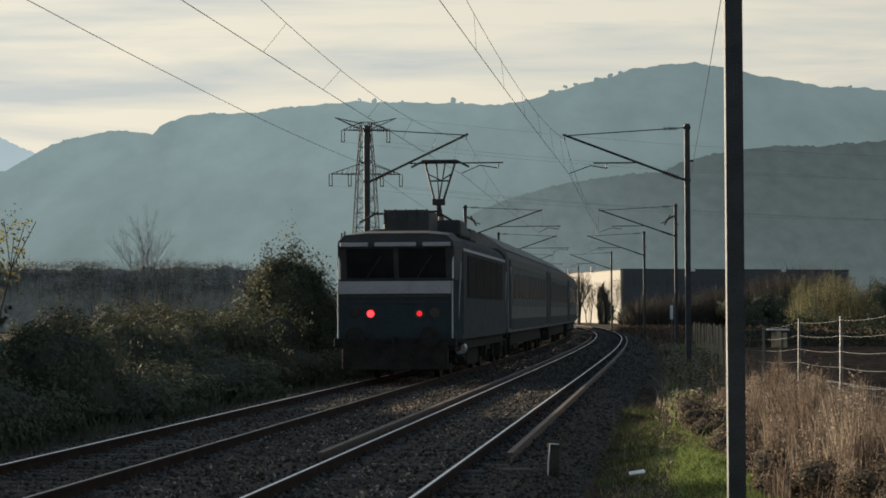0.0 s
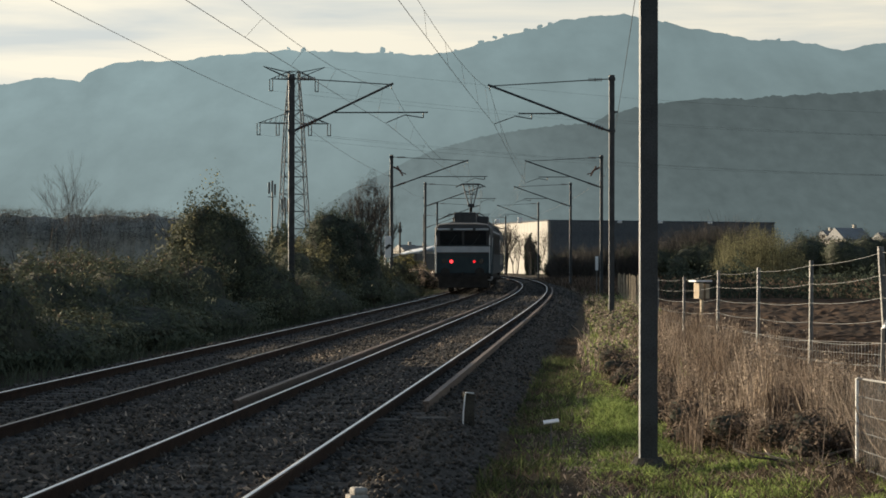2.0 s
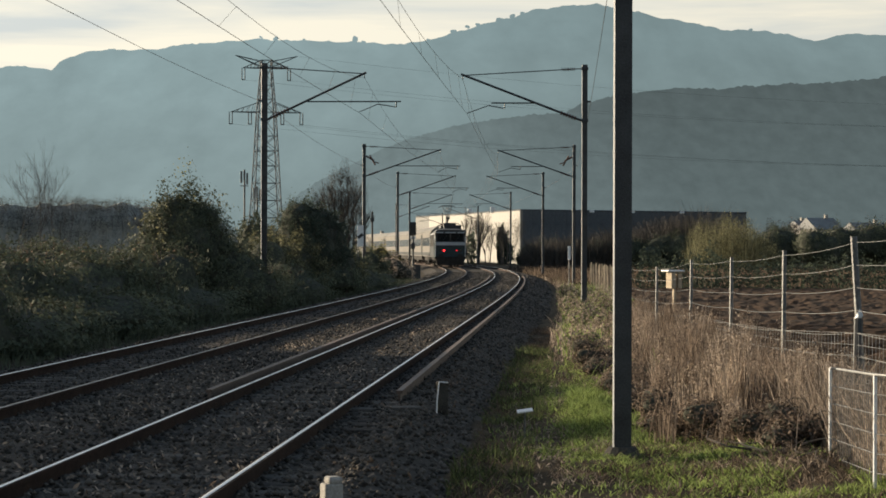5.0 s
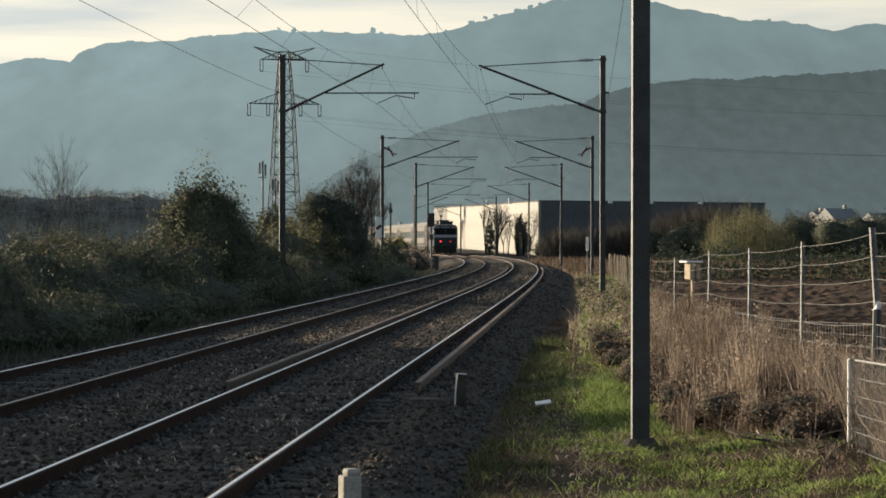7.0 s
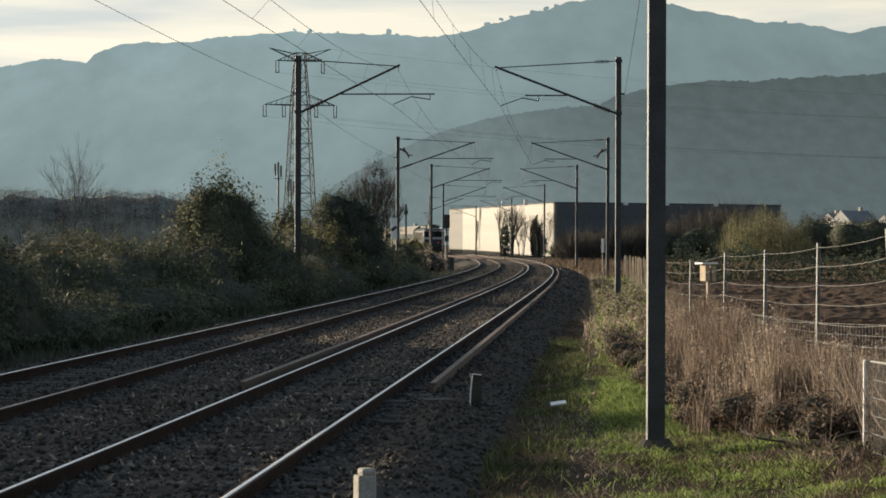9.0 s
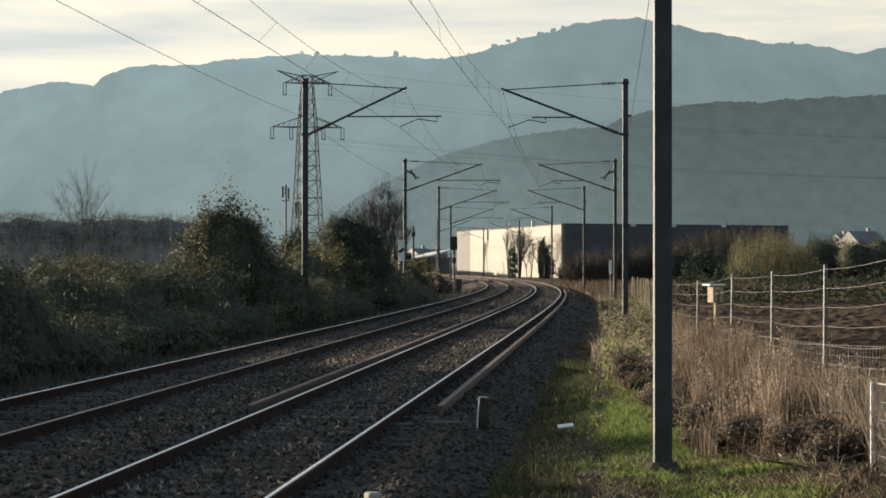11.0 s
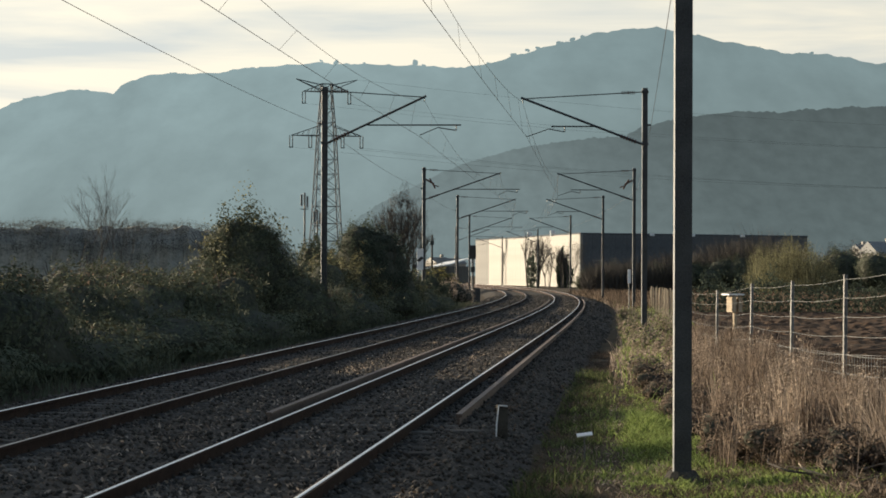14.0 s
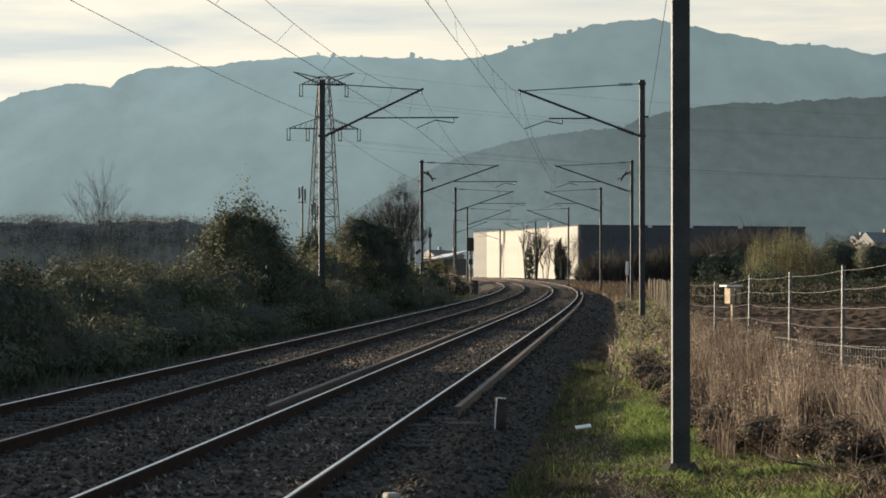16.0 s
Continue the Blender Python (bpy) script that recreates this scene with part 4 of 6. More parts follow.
def train_rows(start, length):
    rows = []
    for i in range(33):
        u = min(1.0, max(0.0, (i * 0.5 - 6.0) / 3.5))       # it eases off a little in the bend
        s = TRAIN_START + TRAIN_SPEED * (i * 0.5 - 0.53 * u * u * (3 - 2 * u)) + start
        x0, y0, _ = on_line(s, TRACKS)
        x1, y1, _ = on_line(s + length, TRACKS)
        rows.append((i * 0.5, pose(x0, y0, 0.0, 0, 0, math.degrees(math.atan2(x0 - x1, y1 - y0)))))
    return rows

# ---- warehouse ----


def build_warehouse():
    a, b = sight(1024, 399, 350), sight(838, 412, 428)
    c = sight(1425, 402, 370)
    top, base = a.z, -0.5
    w = thing("warehouse", Matrix(), "large flat-roofed warehouse with sunlit cream wall and dark grey front", "warehouse")

    def wall(p, q, material, label, pitch):
        p, q = Vector((p.x, p.y, 0)), Vector((q.x, q.y, 0))
        way = (q - p).normalized()
        ob = part("wall", box(bmesh.new(), ((q - p).length / 2, 0.15, (top + base) / 2), ((q - p).length, 0.3, top - base),
                              Matrix.Translation(p) @ Matrix.Rotation(math.atan2(way.y, way.x), 4, "Z")), material, w, label)
        n = int((q - p).length / pitch)
        meshes = {}
        for k in range(n):
            # the first eighth of the cream wall has darker grey panels
            paint = "darkclad" if material == "cladding" and k < 0.13 * n else material
            if paint not in meshes:
                o = part("panel", boxes(((0, 0, (top + base) / 2), (pitch - 0.08, 0.06, top - base - 0.1)), bevel=0.02), paint, ob)
                meshes[paint] = o.data
            else:
                o = new("panel", meshes[paint])
                o.parent = ob
            o.matrix_world = Matrix.Translation(p + way * pitch * (k + 0.5)) @ Matrix.Rotation(math.atan2(way.y, way.x), 4, "Z")
        return ob

    wall(b, a, "cladding", "sunlit cream metal wall", 2.0)
    wall(a, c, "greyclad", "dark grey metal wall", 2.0)
    d = c + (b - a)
    bm = bmesh.new()
    bm.faces.new([bm.verts.new((p.x, p.y, top - 0.15)) for p in (a, c, d, b)])
    bm.faces.new([bm.verts.new((p.x, p.y, top - 0.45)) for p in (b, d, c, a)])
    part("roof", bm, "roof", w)
    part("parapet", tubes((Vector((a.x, a.y, top)), Vector((b.x, b.y, top)), 0.12), (Vector((a.x, a.y, top)), Vector((c.x, c.y, top)), 0.12), sides=4), "greyclad", w)
    for x, y, dd in ((927, 401, 385), (967, 398, 368)):
        p = sight(x, y, dd)
        part("roof_vent", box(bmesh.new(), (p.x + 0.6, p.y, top + 0.3), (0.7, 0.7, 0.9), bevel=0.05), "white", w)
    for x in (1150, 1222, 1310):
        p = sight(x, 400, 350 + (x - 1024) * 0.047)
        part("wall_lamp", box(bmesh.new(), (p.x, p.y - 0.3, top - 0.1), (0.7, 0.3, 0.35), bevel=0.05), "white", w, "small white floodlight")


build_warehouse()

# ---- plants ----
rng = np.random.default_rng(7)


def leaf_cloud(name, clumps, count, size, material, parent, droop=0.0):
    """Many small two-triangle leaves through the shells of overlapping lumps of (centre, radii)."""
    vol = np.array([r[0] * r[1] * r[2] for _, r in clumps])
    which = rng.choice(len(clumps), count, p=vol ** 0.7 / (vol ** 0.7).sum())
    cen = np.array([tuple(c) for c, _ in clumps])[which]
    rad = np.array([r for _, r in clumps])[which]
    way = rng.normal(size=(count, 3))
    way /= np.linalg.norm(way, axis=1)[:, None]
    lump = 1 + 0.16 * np.sin(way[:, :1] * 9 + cen[:, :1] * 3) + 0.13 * np.sin(way[:, 1:2] * 11 + cen[:, 1:2] * 2) + 0.12 * np.sin(way[:, 2:] * 13 + 1)
    reach = 0.70 + 0.34 * rng.random((count, 1)) ** 0.6 + 0.16 * (rng.random((count, 1)) < 0.07)
    at = cen + way * rad * lump * reach
    # none deep inside a neighbouring lump
    seen = np.ones(count, bool)
    for k, (c, r) in enumerate(clumps):
        deep = (((at - np.array(tuple(c))) / np.array(r)) ** 2).sum(1) < 0.5
        seen &= ~(deep & (which != k))
    at, way, rad = at[seen], way[seen], rad[seen]
    count = len(at)
    # leaves lie roughly along the surface of their lump
    out = way / rad
    out = out / np.linalg.norm(out, axis=1)[:, None] + 0.38 * rng.normal(size=(count, 3))
    u = np.cross(out, rng.normal(size=(count, 3)))
    u /= np.linalg.norm(u, axis=1)[:, None]
    v = np.cross(out, u)
    v /= np.linalg.norm(v, axis=1)[:, None]
    s = size * (0.5 + rng.random((count, 1)))
    keep = at[:, 2] > -0.4
    at, u, v, s = at[keep], u[keep], v[keep], s[keep]
    n = len(at)
    verts = np.stack([at - u * s, at - v * s * 0.45, at + u * s, at + v * s * 0.45], 1).reshape(-1, 3)
    return quads(name, verts, n, material, parent)


def quads(name, verts, n, material, parent):
    me = bpy.data.meshes.new(name)
    me.vertices.add(len(verts))
    me.vertices.foreach_set("co", np.asarray(verts, np.float32).ravel())
    me.loops.add(n * 4)
    me.loops.foreach_set("vertex_index", np.arange(n * 4, dtype=np.int32))
    me.polygons.add(n)
    me.polygons.foreach_set("loop_start", np.arange(0, n * 4, 4, dtype=np.int32))
    me.update(calc_edges=True)
    me.materials.append(M[material])
    ob = new(name, me)
    ob.parent = parent
    return ob


def blades(name, xs, ys, zs, heights, width, lean, material, parent=None):
    """Upright tapering blades or stems."""
    n = len(xs)
    base = np.stack([xs, ys, zs], 1)
    ang = rng.random(n) * np.pi
    side = np.stack([np.cos(ang), np.sin(ang), 0 * ang], 1) * width * (0.6 + 0.8 * rng.random((n, 1)))
    tip = np.stack([rng.normal(size=n) * lean, rng.normal(size=n) * lean, np.ones(n)], 1) * np.asarray(heights)[:, None]
    mid = tip * 0.55 * np.array([0.7, 0.7, 1.0])
    verts = np.stack([base - side, base + side, base + mid + side * 0.8, base + mid - side * 0.8,
                      base + mid - side * 0.8, base + mid + side * 0.8, base + tip + side * 0.15, base + tip - side * 0.15], 1).reshape(-1, 3)
    return quads(name, verts, n * 2, material, parent)


def branches(bm, a, way, length, r, depth, spread=0.5):
    a = Vector(a)
    b = a + way * length
    tube(bm, a, b, r, r * 0.65, sides=5)
    if depth == 0:
        return
    for k in range(3 if depth > 1 else 4):
        turn = Vector((random.uniform(-1, 1), random.uniform(-1, 1), random.uniform(-0.2, 0.9))) * spread
        branches(bm, a.lerp(b, random.uniform(0.55, 1.0)), (way + turn).normalized(), length * random.uniform(0.55, 0.8), r * 0.55, depth - 1, spread)


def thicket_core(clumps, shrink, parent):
    """The closed mass of twigs behind the leaves, inner shade put into its colour: the outer hull of all the lumps,
    seen from their middle.
    """
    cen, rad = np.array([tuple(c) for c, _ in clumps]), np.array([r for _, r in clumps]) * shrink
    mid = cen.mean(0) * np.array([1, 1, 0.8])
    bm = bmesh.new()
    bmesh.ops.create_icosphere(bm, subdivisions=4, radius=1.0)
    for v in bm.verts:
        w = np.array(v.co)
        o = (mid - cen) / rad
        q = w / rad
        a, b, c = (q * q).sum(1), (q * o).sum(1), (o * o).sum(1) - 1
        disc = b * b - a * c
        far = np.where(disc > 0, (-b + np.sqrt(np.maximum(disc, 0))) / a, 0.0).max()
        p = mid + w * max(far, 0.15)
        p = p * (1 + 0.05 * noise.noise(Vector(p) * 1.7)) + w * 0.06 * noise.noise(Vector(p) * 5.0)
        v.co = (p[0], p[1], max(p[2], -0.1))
    return part("thicket_core", bm, "inner", parent, "inner twigs, darkened for the shade inside the bush", smooth=True)


def bush(name, at, clumps, count, size, material, label, category="bush", extra=(), stems=6, group="", core=0.0):
    t = thing(name, pose(*at), label, category, group)
    random.seed(len(bpy.data.objects))
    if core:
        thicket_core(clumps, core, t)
    for k in range(stems):
        bm = bmesh.new()
        c, r = clumps[k % len(clumps)]
        foot = Vector((c[0] + random.uniform(-0.5, 0.5) * r[0], c[1] + random.uniform(-0.3, 0.3) * r[1], -0.05))
        branches(bm, foot, Vector((random.uniform(-0.3, 0.3), random.uniform(-0.3, 0.3), 1)).normalized(), (c[2] + r[2]) * 0.5, 0.05, 2)
        part("stem", bm, "twig", t)
    leaf_cloud("foliage", [(Vector(c), r) for c, r in clumps], count, size, material, t)
    for m2, n2, s2, cl in extra:
        leaf_cloud("foliage", [(Vector(c), r) for c, r in cl], n2, s2, m2, t)
    return t


def hedge_row():
    # a long bramble bank beside the farther track, low near the camera, higher with distance, in billowing lumps
    random.seed(29)
    for s, off, h, wd, n in ((20, -9.2, 1.0, 2.2, 16000), (28, -9.0, 1.5, 2.3, 22000), (37, -8.9, 1.75, 2.4, 26000), (47, -8.8, 1.85, 2.6, 28000), (57, -8.7, 1.85, 2.6, 28000),
                             (67, -8.5, 2.2, 2.5, 26000), (78, -8.3, 2.45, 2.4, 26000), (90, -8.1, 2.5, 2.4, 22000), (103, -8.0, 2.3, 2.4, 16000), (117, -7.9, 1.8, 2.3, 11000), (131, -7.8, 1.1, 2.2, 8000)):
        x, y, a = on_line(s, off)
        cl = []
        for k in range(9):
            hump = h * random.choice((0.55, 0.75, 0.9, 1.05))
            across = random.uniform(-1.7, 1.6)
            hump *= 1.0 - 0.28 * max(0.0, across)
            cl.append(((across, -5.2 + 1.3 * k + random.uniform(-0.5, 0.5), hump * 0.45), (wd * random.uniform(0.3, 0.52), random.uniform(0.8, 1.5), hump * 0.55)))
        cl.append(((0.3, 0.0, h * 0.15), (wd * 0.8, 5.5, h * 0.35)))
        # some yellower leaves along the tops put sunlight into their colour
        crest = [((c[0], c[1], c[2] * 2.0), (r[0] * 0.8, r[1] * 0.8, r[2] * 0.35)) for c, r in cl[::2]]
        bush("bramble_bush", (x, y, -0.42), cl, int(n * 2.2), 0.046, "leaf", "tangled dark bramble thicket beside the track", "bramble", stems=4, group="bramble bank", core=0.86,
             extra=[("deadleaf", n // 60, 0.04, crest), ("scrub", n // 110, 0.036, crest)])


hedge_row()
# taller shrubs at the near end of the bank, which shade the line
for s, off, h, wd, n in ((20, -9.8, 2.55, 1.3, 11000), (25, -10.0, 2.66, 1.3, 13000), (30, -10.0, 2.88, 1.3, 15000), (35, -10.2, 3.10, 1.3, 15000), (39.5, -10.3, 3.12, 1.2, 15000), (44, -11.2, 3.25, 0.7, 9000)):
    x, y, a = on_line(s, off)
    bush("tall_shrub", (x, y, -0.42), [((random.uniform(-0.4, 0.4) * wd, -2.4 + 0.6 * k, h * (0.66 if k % 2 else random.uniform(0.35, 0.5))), (wd, 1.6, h * 0.34)) for k in range(9)], n, 0.09, "leaf",
         "tall leafy shrub at the end of the bramble bank", "bush", stems=4, group="tall shrubs of the bank", core=0.93)
# rounded mounds behind the bank
for x, top, d, r in ((20, 468, 56, 1.0), (75, 450, 60, 1.3), (150, 436, 64, 1.5), (215, 446, 70, 1.3), (275, 462, 74, 1.2), (330, 474, 74, 1.0), (385, 500, 72, 0.9)):
    p = sight(x, top, d)
    h = p.z + 0.42
    cl = [((random.uniform(-0.8, 0.8) * r, random.uniform(-1, 1), h * random.uniform(0.3, 0.55)), (r * random.uniform(0.42, 0.7), 1.2, h * random.uniform(0.36, 0.45))) for k in range(7)]
    # the extra leaves colour each top as withered and sunlit
    bush("bramble_mound", (p.x, p.y, -0.42), cl, 20000, 0.045, "leaf", "rounded bramble mound with paler leaves for a withered, sunlit crest", "bramble", stems=3, group="bramble bank", core=0.86,
         extra=[("deadleaf", 900, 0.045, [((c[0], c[1], c[2] * 1.5), (q[0] * 0.8, q[1] * 0.8, q[2] * 0.5)) for c, q in cl]),
                ("scrub", 600, 0.04, [((c[0], c[1], c[2] * 1.4), (q[0] * 0.9, q[1] * 0.9, q[2] * 0.6)) for c, q in cl])])
p = sight(428, 470, 72)
bush("shrub", (p.x, p.y, -0.42), [((0, 0, 2.0), (1.2, 1.4, 1.75)), ((-0.75, 0, 1.5), (0.85, 1.2, 1.45)), ((0.75, 0.2, 1.55), (0.9, 1.2, 1.5)), ((1.5, 0, 1.0), (0.9, 1.1, 1.2)), ((2.2, 0, 0.7), (0.8, 1.0, 0.95)), ((-1.4, 0, 0.9), (0.8, 1.0, 1.1)), ((-0.15, 0, 3.05), (0.75, 0.8, 0.6)), ((0.5, 0, 2.9), (0.6, 0.8, 0.55)), ((-0.7, 0, 2.6), (0.5, 0.7, 0.55))],
     60000, 0.045, "leaf", "tall dark shrub with leaves thinning at the top", core=0.84,
     extra=[("scrub", 700, 0.045, [((-0.9, -0.6, 2.3), (0.7, 0.8, 1.2)), ((0.2, 0, 3.4), (1.1, 0.8, 0.5))]), ("leaf", 500, 0.05, [((-0.1, 0, 3.7), (0.9, 0.6, 0.6)), ((0.6, 0, 3.5), (0.6, 0.6, 0.5))]), ("autumn", 60, 0.04, [((0.0, 0, 4.3), (0.4, 0.4, 0.8))])])
p = sight(648, 470, 104)
bush("ivy_thicket", (p.x, p.y, -0.42), [((-0.2, 0, 2.2), (1.15, 1.4, 1.9)), ((0.7, 0, 1.8), (1.15, 1.4, 1.75)), ((-0.35, 0, 3.3), (0.95, 1.1, 0.85)), ((0.45, 0, 3.1), (0.9, 1.1, 0.8)), ((1.3, 0, 1.2), (0.8, 1.0, 1.2)), ((-1.1, 0, 1.6), (0.8, 1.0, 1.5))], 60000, 0.045, "ivy", "dense dark ivy-clad thicket", "thicket", core=0.9)
p = sight(552, 470, 100)
bush("shrub", (p.x, p.y, -0.42), [((0, 0, 1.9), (0.8, 1.0, 1.45)), ((0.55, 0, 1.4), (0.8, 1.0, 1.2)), ((-0.6, 0, 1.1), (0.8, 1.0, 1.1))], 20000, 0.06, "leaf", "low dark shrub below the thicket", core=0.85,
     extra=[("scrub", 1600, 0.05, [((0.3, -0.4, 1.2), (1.2, 1.0, 0.9))])])
p = sight(706, 470, 135)
t = thing("bare_tree", pose(p.x, p.y, -0.42), "bushy leafless tree with fine twigs", "tree")
bm = bmesh.new()
random.seed(3)
for k in range(6):
    branches(bm, (random.uniform(-0.4, 0.4), random.uniform(-0.4, 0.4), -0.1), Vector((random.uniform(-0.25, 0.25), random.uniform(-0.25, 0.25), 1)).normalized(), 2.7, 0.08, 4, 0.40)
part("trunk", bm, "twig", t)
leaf_cloud("crown", [(Vector((0.1, 0, 5.0)), (0.9, 0.9, 1.8)), (Vector((0.6, 0, 3.8)), (0.9, 0.9, 1.9)), (Vector((-0.7, 0, 3.7)), (0.9, 0.9, 1.8)), (Vector((-0.2, 0, 2.4)), (1.1, 1.0, 1.6))], 42000, 0.028, "twig", t)

# ---- trackside ground: sleepers, stones ----


def build_sleepers():
    mesh = None
    for track, off in ((ob, o) for ob, o in zip([o for o in scene.objects if o.name.startswith("railway_track")], (0.0, TRACKS))):
        for k in range(150):
            s = 12.0 + k * 0.6
            if mesh is None:
                bm = boxes(((0, 0, 0), (2.4, 0.26, 0.16)), bevel=0.02)
                o = part("sleeper", bm, "sleeper", track)
                mesh = o.data
            else:
                o = new("sleeper", mesh)
                o.parent = track
            o.matrix_world = line_pose(s, off, -0.205)


def pebbles(name, count, s0, s1, o0, o1, size, z, label, power=1.6):
    """Broken stones: jittered octahedra."""
    base = np.array([(1, 0, 0), (0, 1, 0), (-1, 0, 0), (0, -1, 0), (0, 0, 0.8), (0, 0, -0.8)])
    tri = np.array([(0, 1, 4), (1, 2, 4), (2, 3, 4), (3, 0, 4), (1, 0, 5), (2, 1, 5), (3, 2, 5), (0, 3, 5)])
    s = s0 + (s1 - s0) * rng.random(count) ** power
    off = o0 + (o1 - o0) * rng.random(count)
    x, y, a = np.interp(s, line_s, line_x), np.interp(s, line_s, line_y), np.interp(s, line_s, line_a)
    slope = np.interp(off, [-6.2, -5.0, -2.2, 1.5, 2.6], [-0.50, -0.14, -0.13, -0.13, -0.50])
    cen = np.stack([x + off * np.cos(a), y - off * np.sin(a), slope + z + 0.012 * rng.normal(size=count)], 1)
    ang = rng.random(count) * 6.28
    r = size * (0.55 + rng.random(count))
    v = base[None] * (0.7 + 0.6 * rng.random((count, 6, 1))) * r[:, None, None]
    c, si = np.cos(ang)[:, None], np.sin(ang)[:, None]
    v = np.stack([v[..., 0] * c - v[..., 1] * si, v[..., 0] * si + v[..., 1] * c, v[..., 2]], -1) + cen[:, None]
    me = bpy.data.meshes.new(name)
    me.vertices.add(count * 6)
    me.vertices.foreach_set("co", v.astype(np.float32).ravel())
    idx = (tri[None] + (np.arange(count) * 6)[:, None, None]).reshape(-1).astype(np.int32)
    me.loops.add(len(idx))
    me.loops.foreach_set("vertex_index", idx)
    me.polygons.add(count * 8)
    me.polygons.foreach_set("loop_start", np.arange(0, len(idx), 3, dtype=np.int32))
    me.update(calc_edges=True)
    me.materials.append(M["stone"])
    return tagged(new(name, me), label, "ballast", kind="stuff")


pebbles("ballast_stones", 80000, 11, 85, -6.0, 2.6, 0.024, 0.0, "dark broken ballast stones between and beside the rails")
pebbles("ballast_stones", 14000, 70, 190, -6.0, 2.6, 0.05, 0.0, "dark broken ballast stones farther along the line", 1.0)

# ---- verge, field ----


def scatter(count, x0, x1, y0, y1, density):
    """Random places in a box, thinned by density(x, y)."""
    x, y = x0 + (x1 - x0) * rng.random(count), y0 + (y1 - y0) * rng.random(count)
    keep = rng.random(count) < np.array([density(a, b) for a, b in zip(x, y)])
    return x[keep], y[keep]


def offset_of(x, y):
    return x - np.interp(y, line_y, line_x)


def patch(x, y, k, seed):
    return noise.noise((x * k, y * k, seed))


def heights(x, y):
    return np.array([ground_z(a, b) for a, b in zip(x, y)]) - 0.01


def build_verge():
    # a bright turf hummock behind the near mast, a worn path on its shaded side, thin grass elsewhere
    green = lambda a, b: math.exp(-((a - 2.45) / 0.62) ** 2 - ((b - 28.5) / 4.4) ** 2)
    path = lambda a, b: math.exp(-((offset_of(a, b) - 3.0 - 0.08 * math.sin(b * 0.9)) / 0.17) ** 2)
    tuft = lambda a, b, seed: max(0.0, 0.10 + 1.5 * patch(a, b, 1.5, seed) + 0.8 * patch(a, b, 4.0, seed + 1))
    x, y = scatter(330000, 0.4, 4.6, 16.5, 42, lambda a, b: (offset_of(a, b) > 2.3) * (0.3 if offset_of(a, b) < 2.9 else 1.0) * (1 - 0.93 * path(a, b)) * min(1.0, 0.95 * green(a, b) * (0.55 + tuft(a, b, 1)) + 0.55 * tuft(a, b, 1)))
    h = (0.02 + 0.065 * rng.random(len(x)) ** 1.6) * np.array([1 + 0.7 * green(a, b) + 1.0 * max(0.0, patch(a, b, 2.2, 3)) for a, b in zip(x, y)])
    tagged(blades("grass", x, y, heights(x, y), h, 0.0055, 0.7, "grass"), "patchy green turf beside the worn path", "grass", kind="stuff")
    x, y = scatter(110000, 0.3, 5.5, 16, 60, lambda a, b: (offset_of(a, b) > 2.2) * (1 - 0.6 * path(a, b)) * max(0.0, 0.40 + 1.2 * patch(a, b, 1.0, 5) - 0.5 * green(a, b)))
    tagged(blades("dry_grass", x, y, heights(x, y), 0.03 + 0.09 * rng.random(len(x)), 0.005, 1.1, "deadleaf"), "short brown grass litter", "grass", kind="stuff")
    x, y = scatter(40000, 0.3, 5.0, 16, 36, lambda a, b: (offset_of(a, b) > 2.4) * (1 - 0.8 * path(a, b)) * max(0.0, 0.05 + 1.4 * patch(a, b, 1.6, 35) - 0.3 * green(a, b)))
    tagged(blades("dry_grass", x, y, heights(x, y), 0.03 + 0.09 * rng.random(len(x)), 0.004, 0.9, "straw"), "pale dry grass tufts", "grass", kind="stuff")
    x, y = scatter(170000, 1.5, 4.4, 17, 34, lambda a, b: (offset_of(a, b) > 3.1) * (1 - 0.93 * path(a, b)) * min(1.0, 1.1 * green(a, b) * (0.6 + tuft(a, b, 1)) + 0.35 * max(0.0, tuft(a, b, 21) - 0.1) * (b < 24)))
    tagged(blades("short_turf", x, y, heights(x, y), 0.02 + 0.05 * rng.random(len(x)), 0.008, 0.9, "grass"), "dense short turf on the sunny hummock", "grass", kind="stuff")
    # rank green weeds between the ballast shoulder and the path
    # their green is darker than the turf's, to paint the shoulder's shade
    x, y = scatter(60000, -0.4, 3.2, 17, 46, lambda a, b: (2.15 < offset_of(a, b) < 2.85) * max(0.0, 0.25 + 1.8 * patch(a, b, 1.2, 55)))
    h = (0.05 + 0.20 * rng.random(len(x)) ** 1.5) * np.array([0.6 + 1.2 * max(0.0, patch(a, b, 1.0, 57)) for a, b in zip(x, y)])
    tagged(blades("rank_weeds", x, y, heights(x, y), h, 0.007, 0.5, "rank"), "rank green weeds, darkened for the shade on the shoulder", "weeds", kind="stuff")
    # leaf litter trodden into the path
    flat_litter("leaf_litter", 900, lambda n: (2.85 + 0.35 * rng.random(n), 16.5 + 20 * rng.random(n) ** 1.3), 0.022, "straw", "pale fallen leaves along the worn path")
    # tall dead weeds under the fence: narrow feathery clumps with gaps between
    axis = lambda b: 3.95 + 0.06 * (b - 24)
    random.seed(61)
    for mat, number, label in (("straw", 150, "tall dry straw-coloured weeds along the wire fence"), ("weed", 210, "tall brown withered weeds along the wire fence")):
        px_, py_, ph, heads = [], [], [], []
        while len(px_) < number:
            b = 23.0 + 38 * random.random() ** 1.25
            a = axis(b) + random.gauss(0.12, 0.42)
            if patch(a, b, 0.9, 2) + 0.6 * patch(a, b, 2.2, 7) < -0.09:
                continue
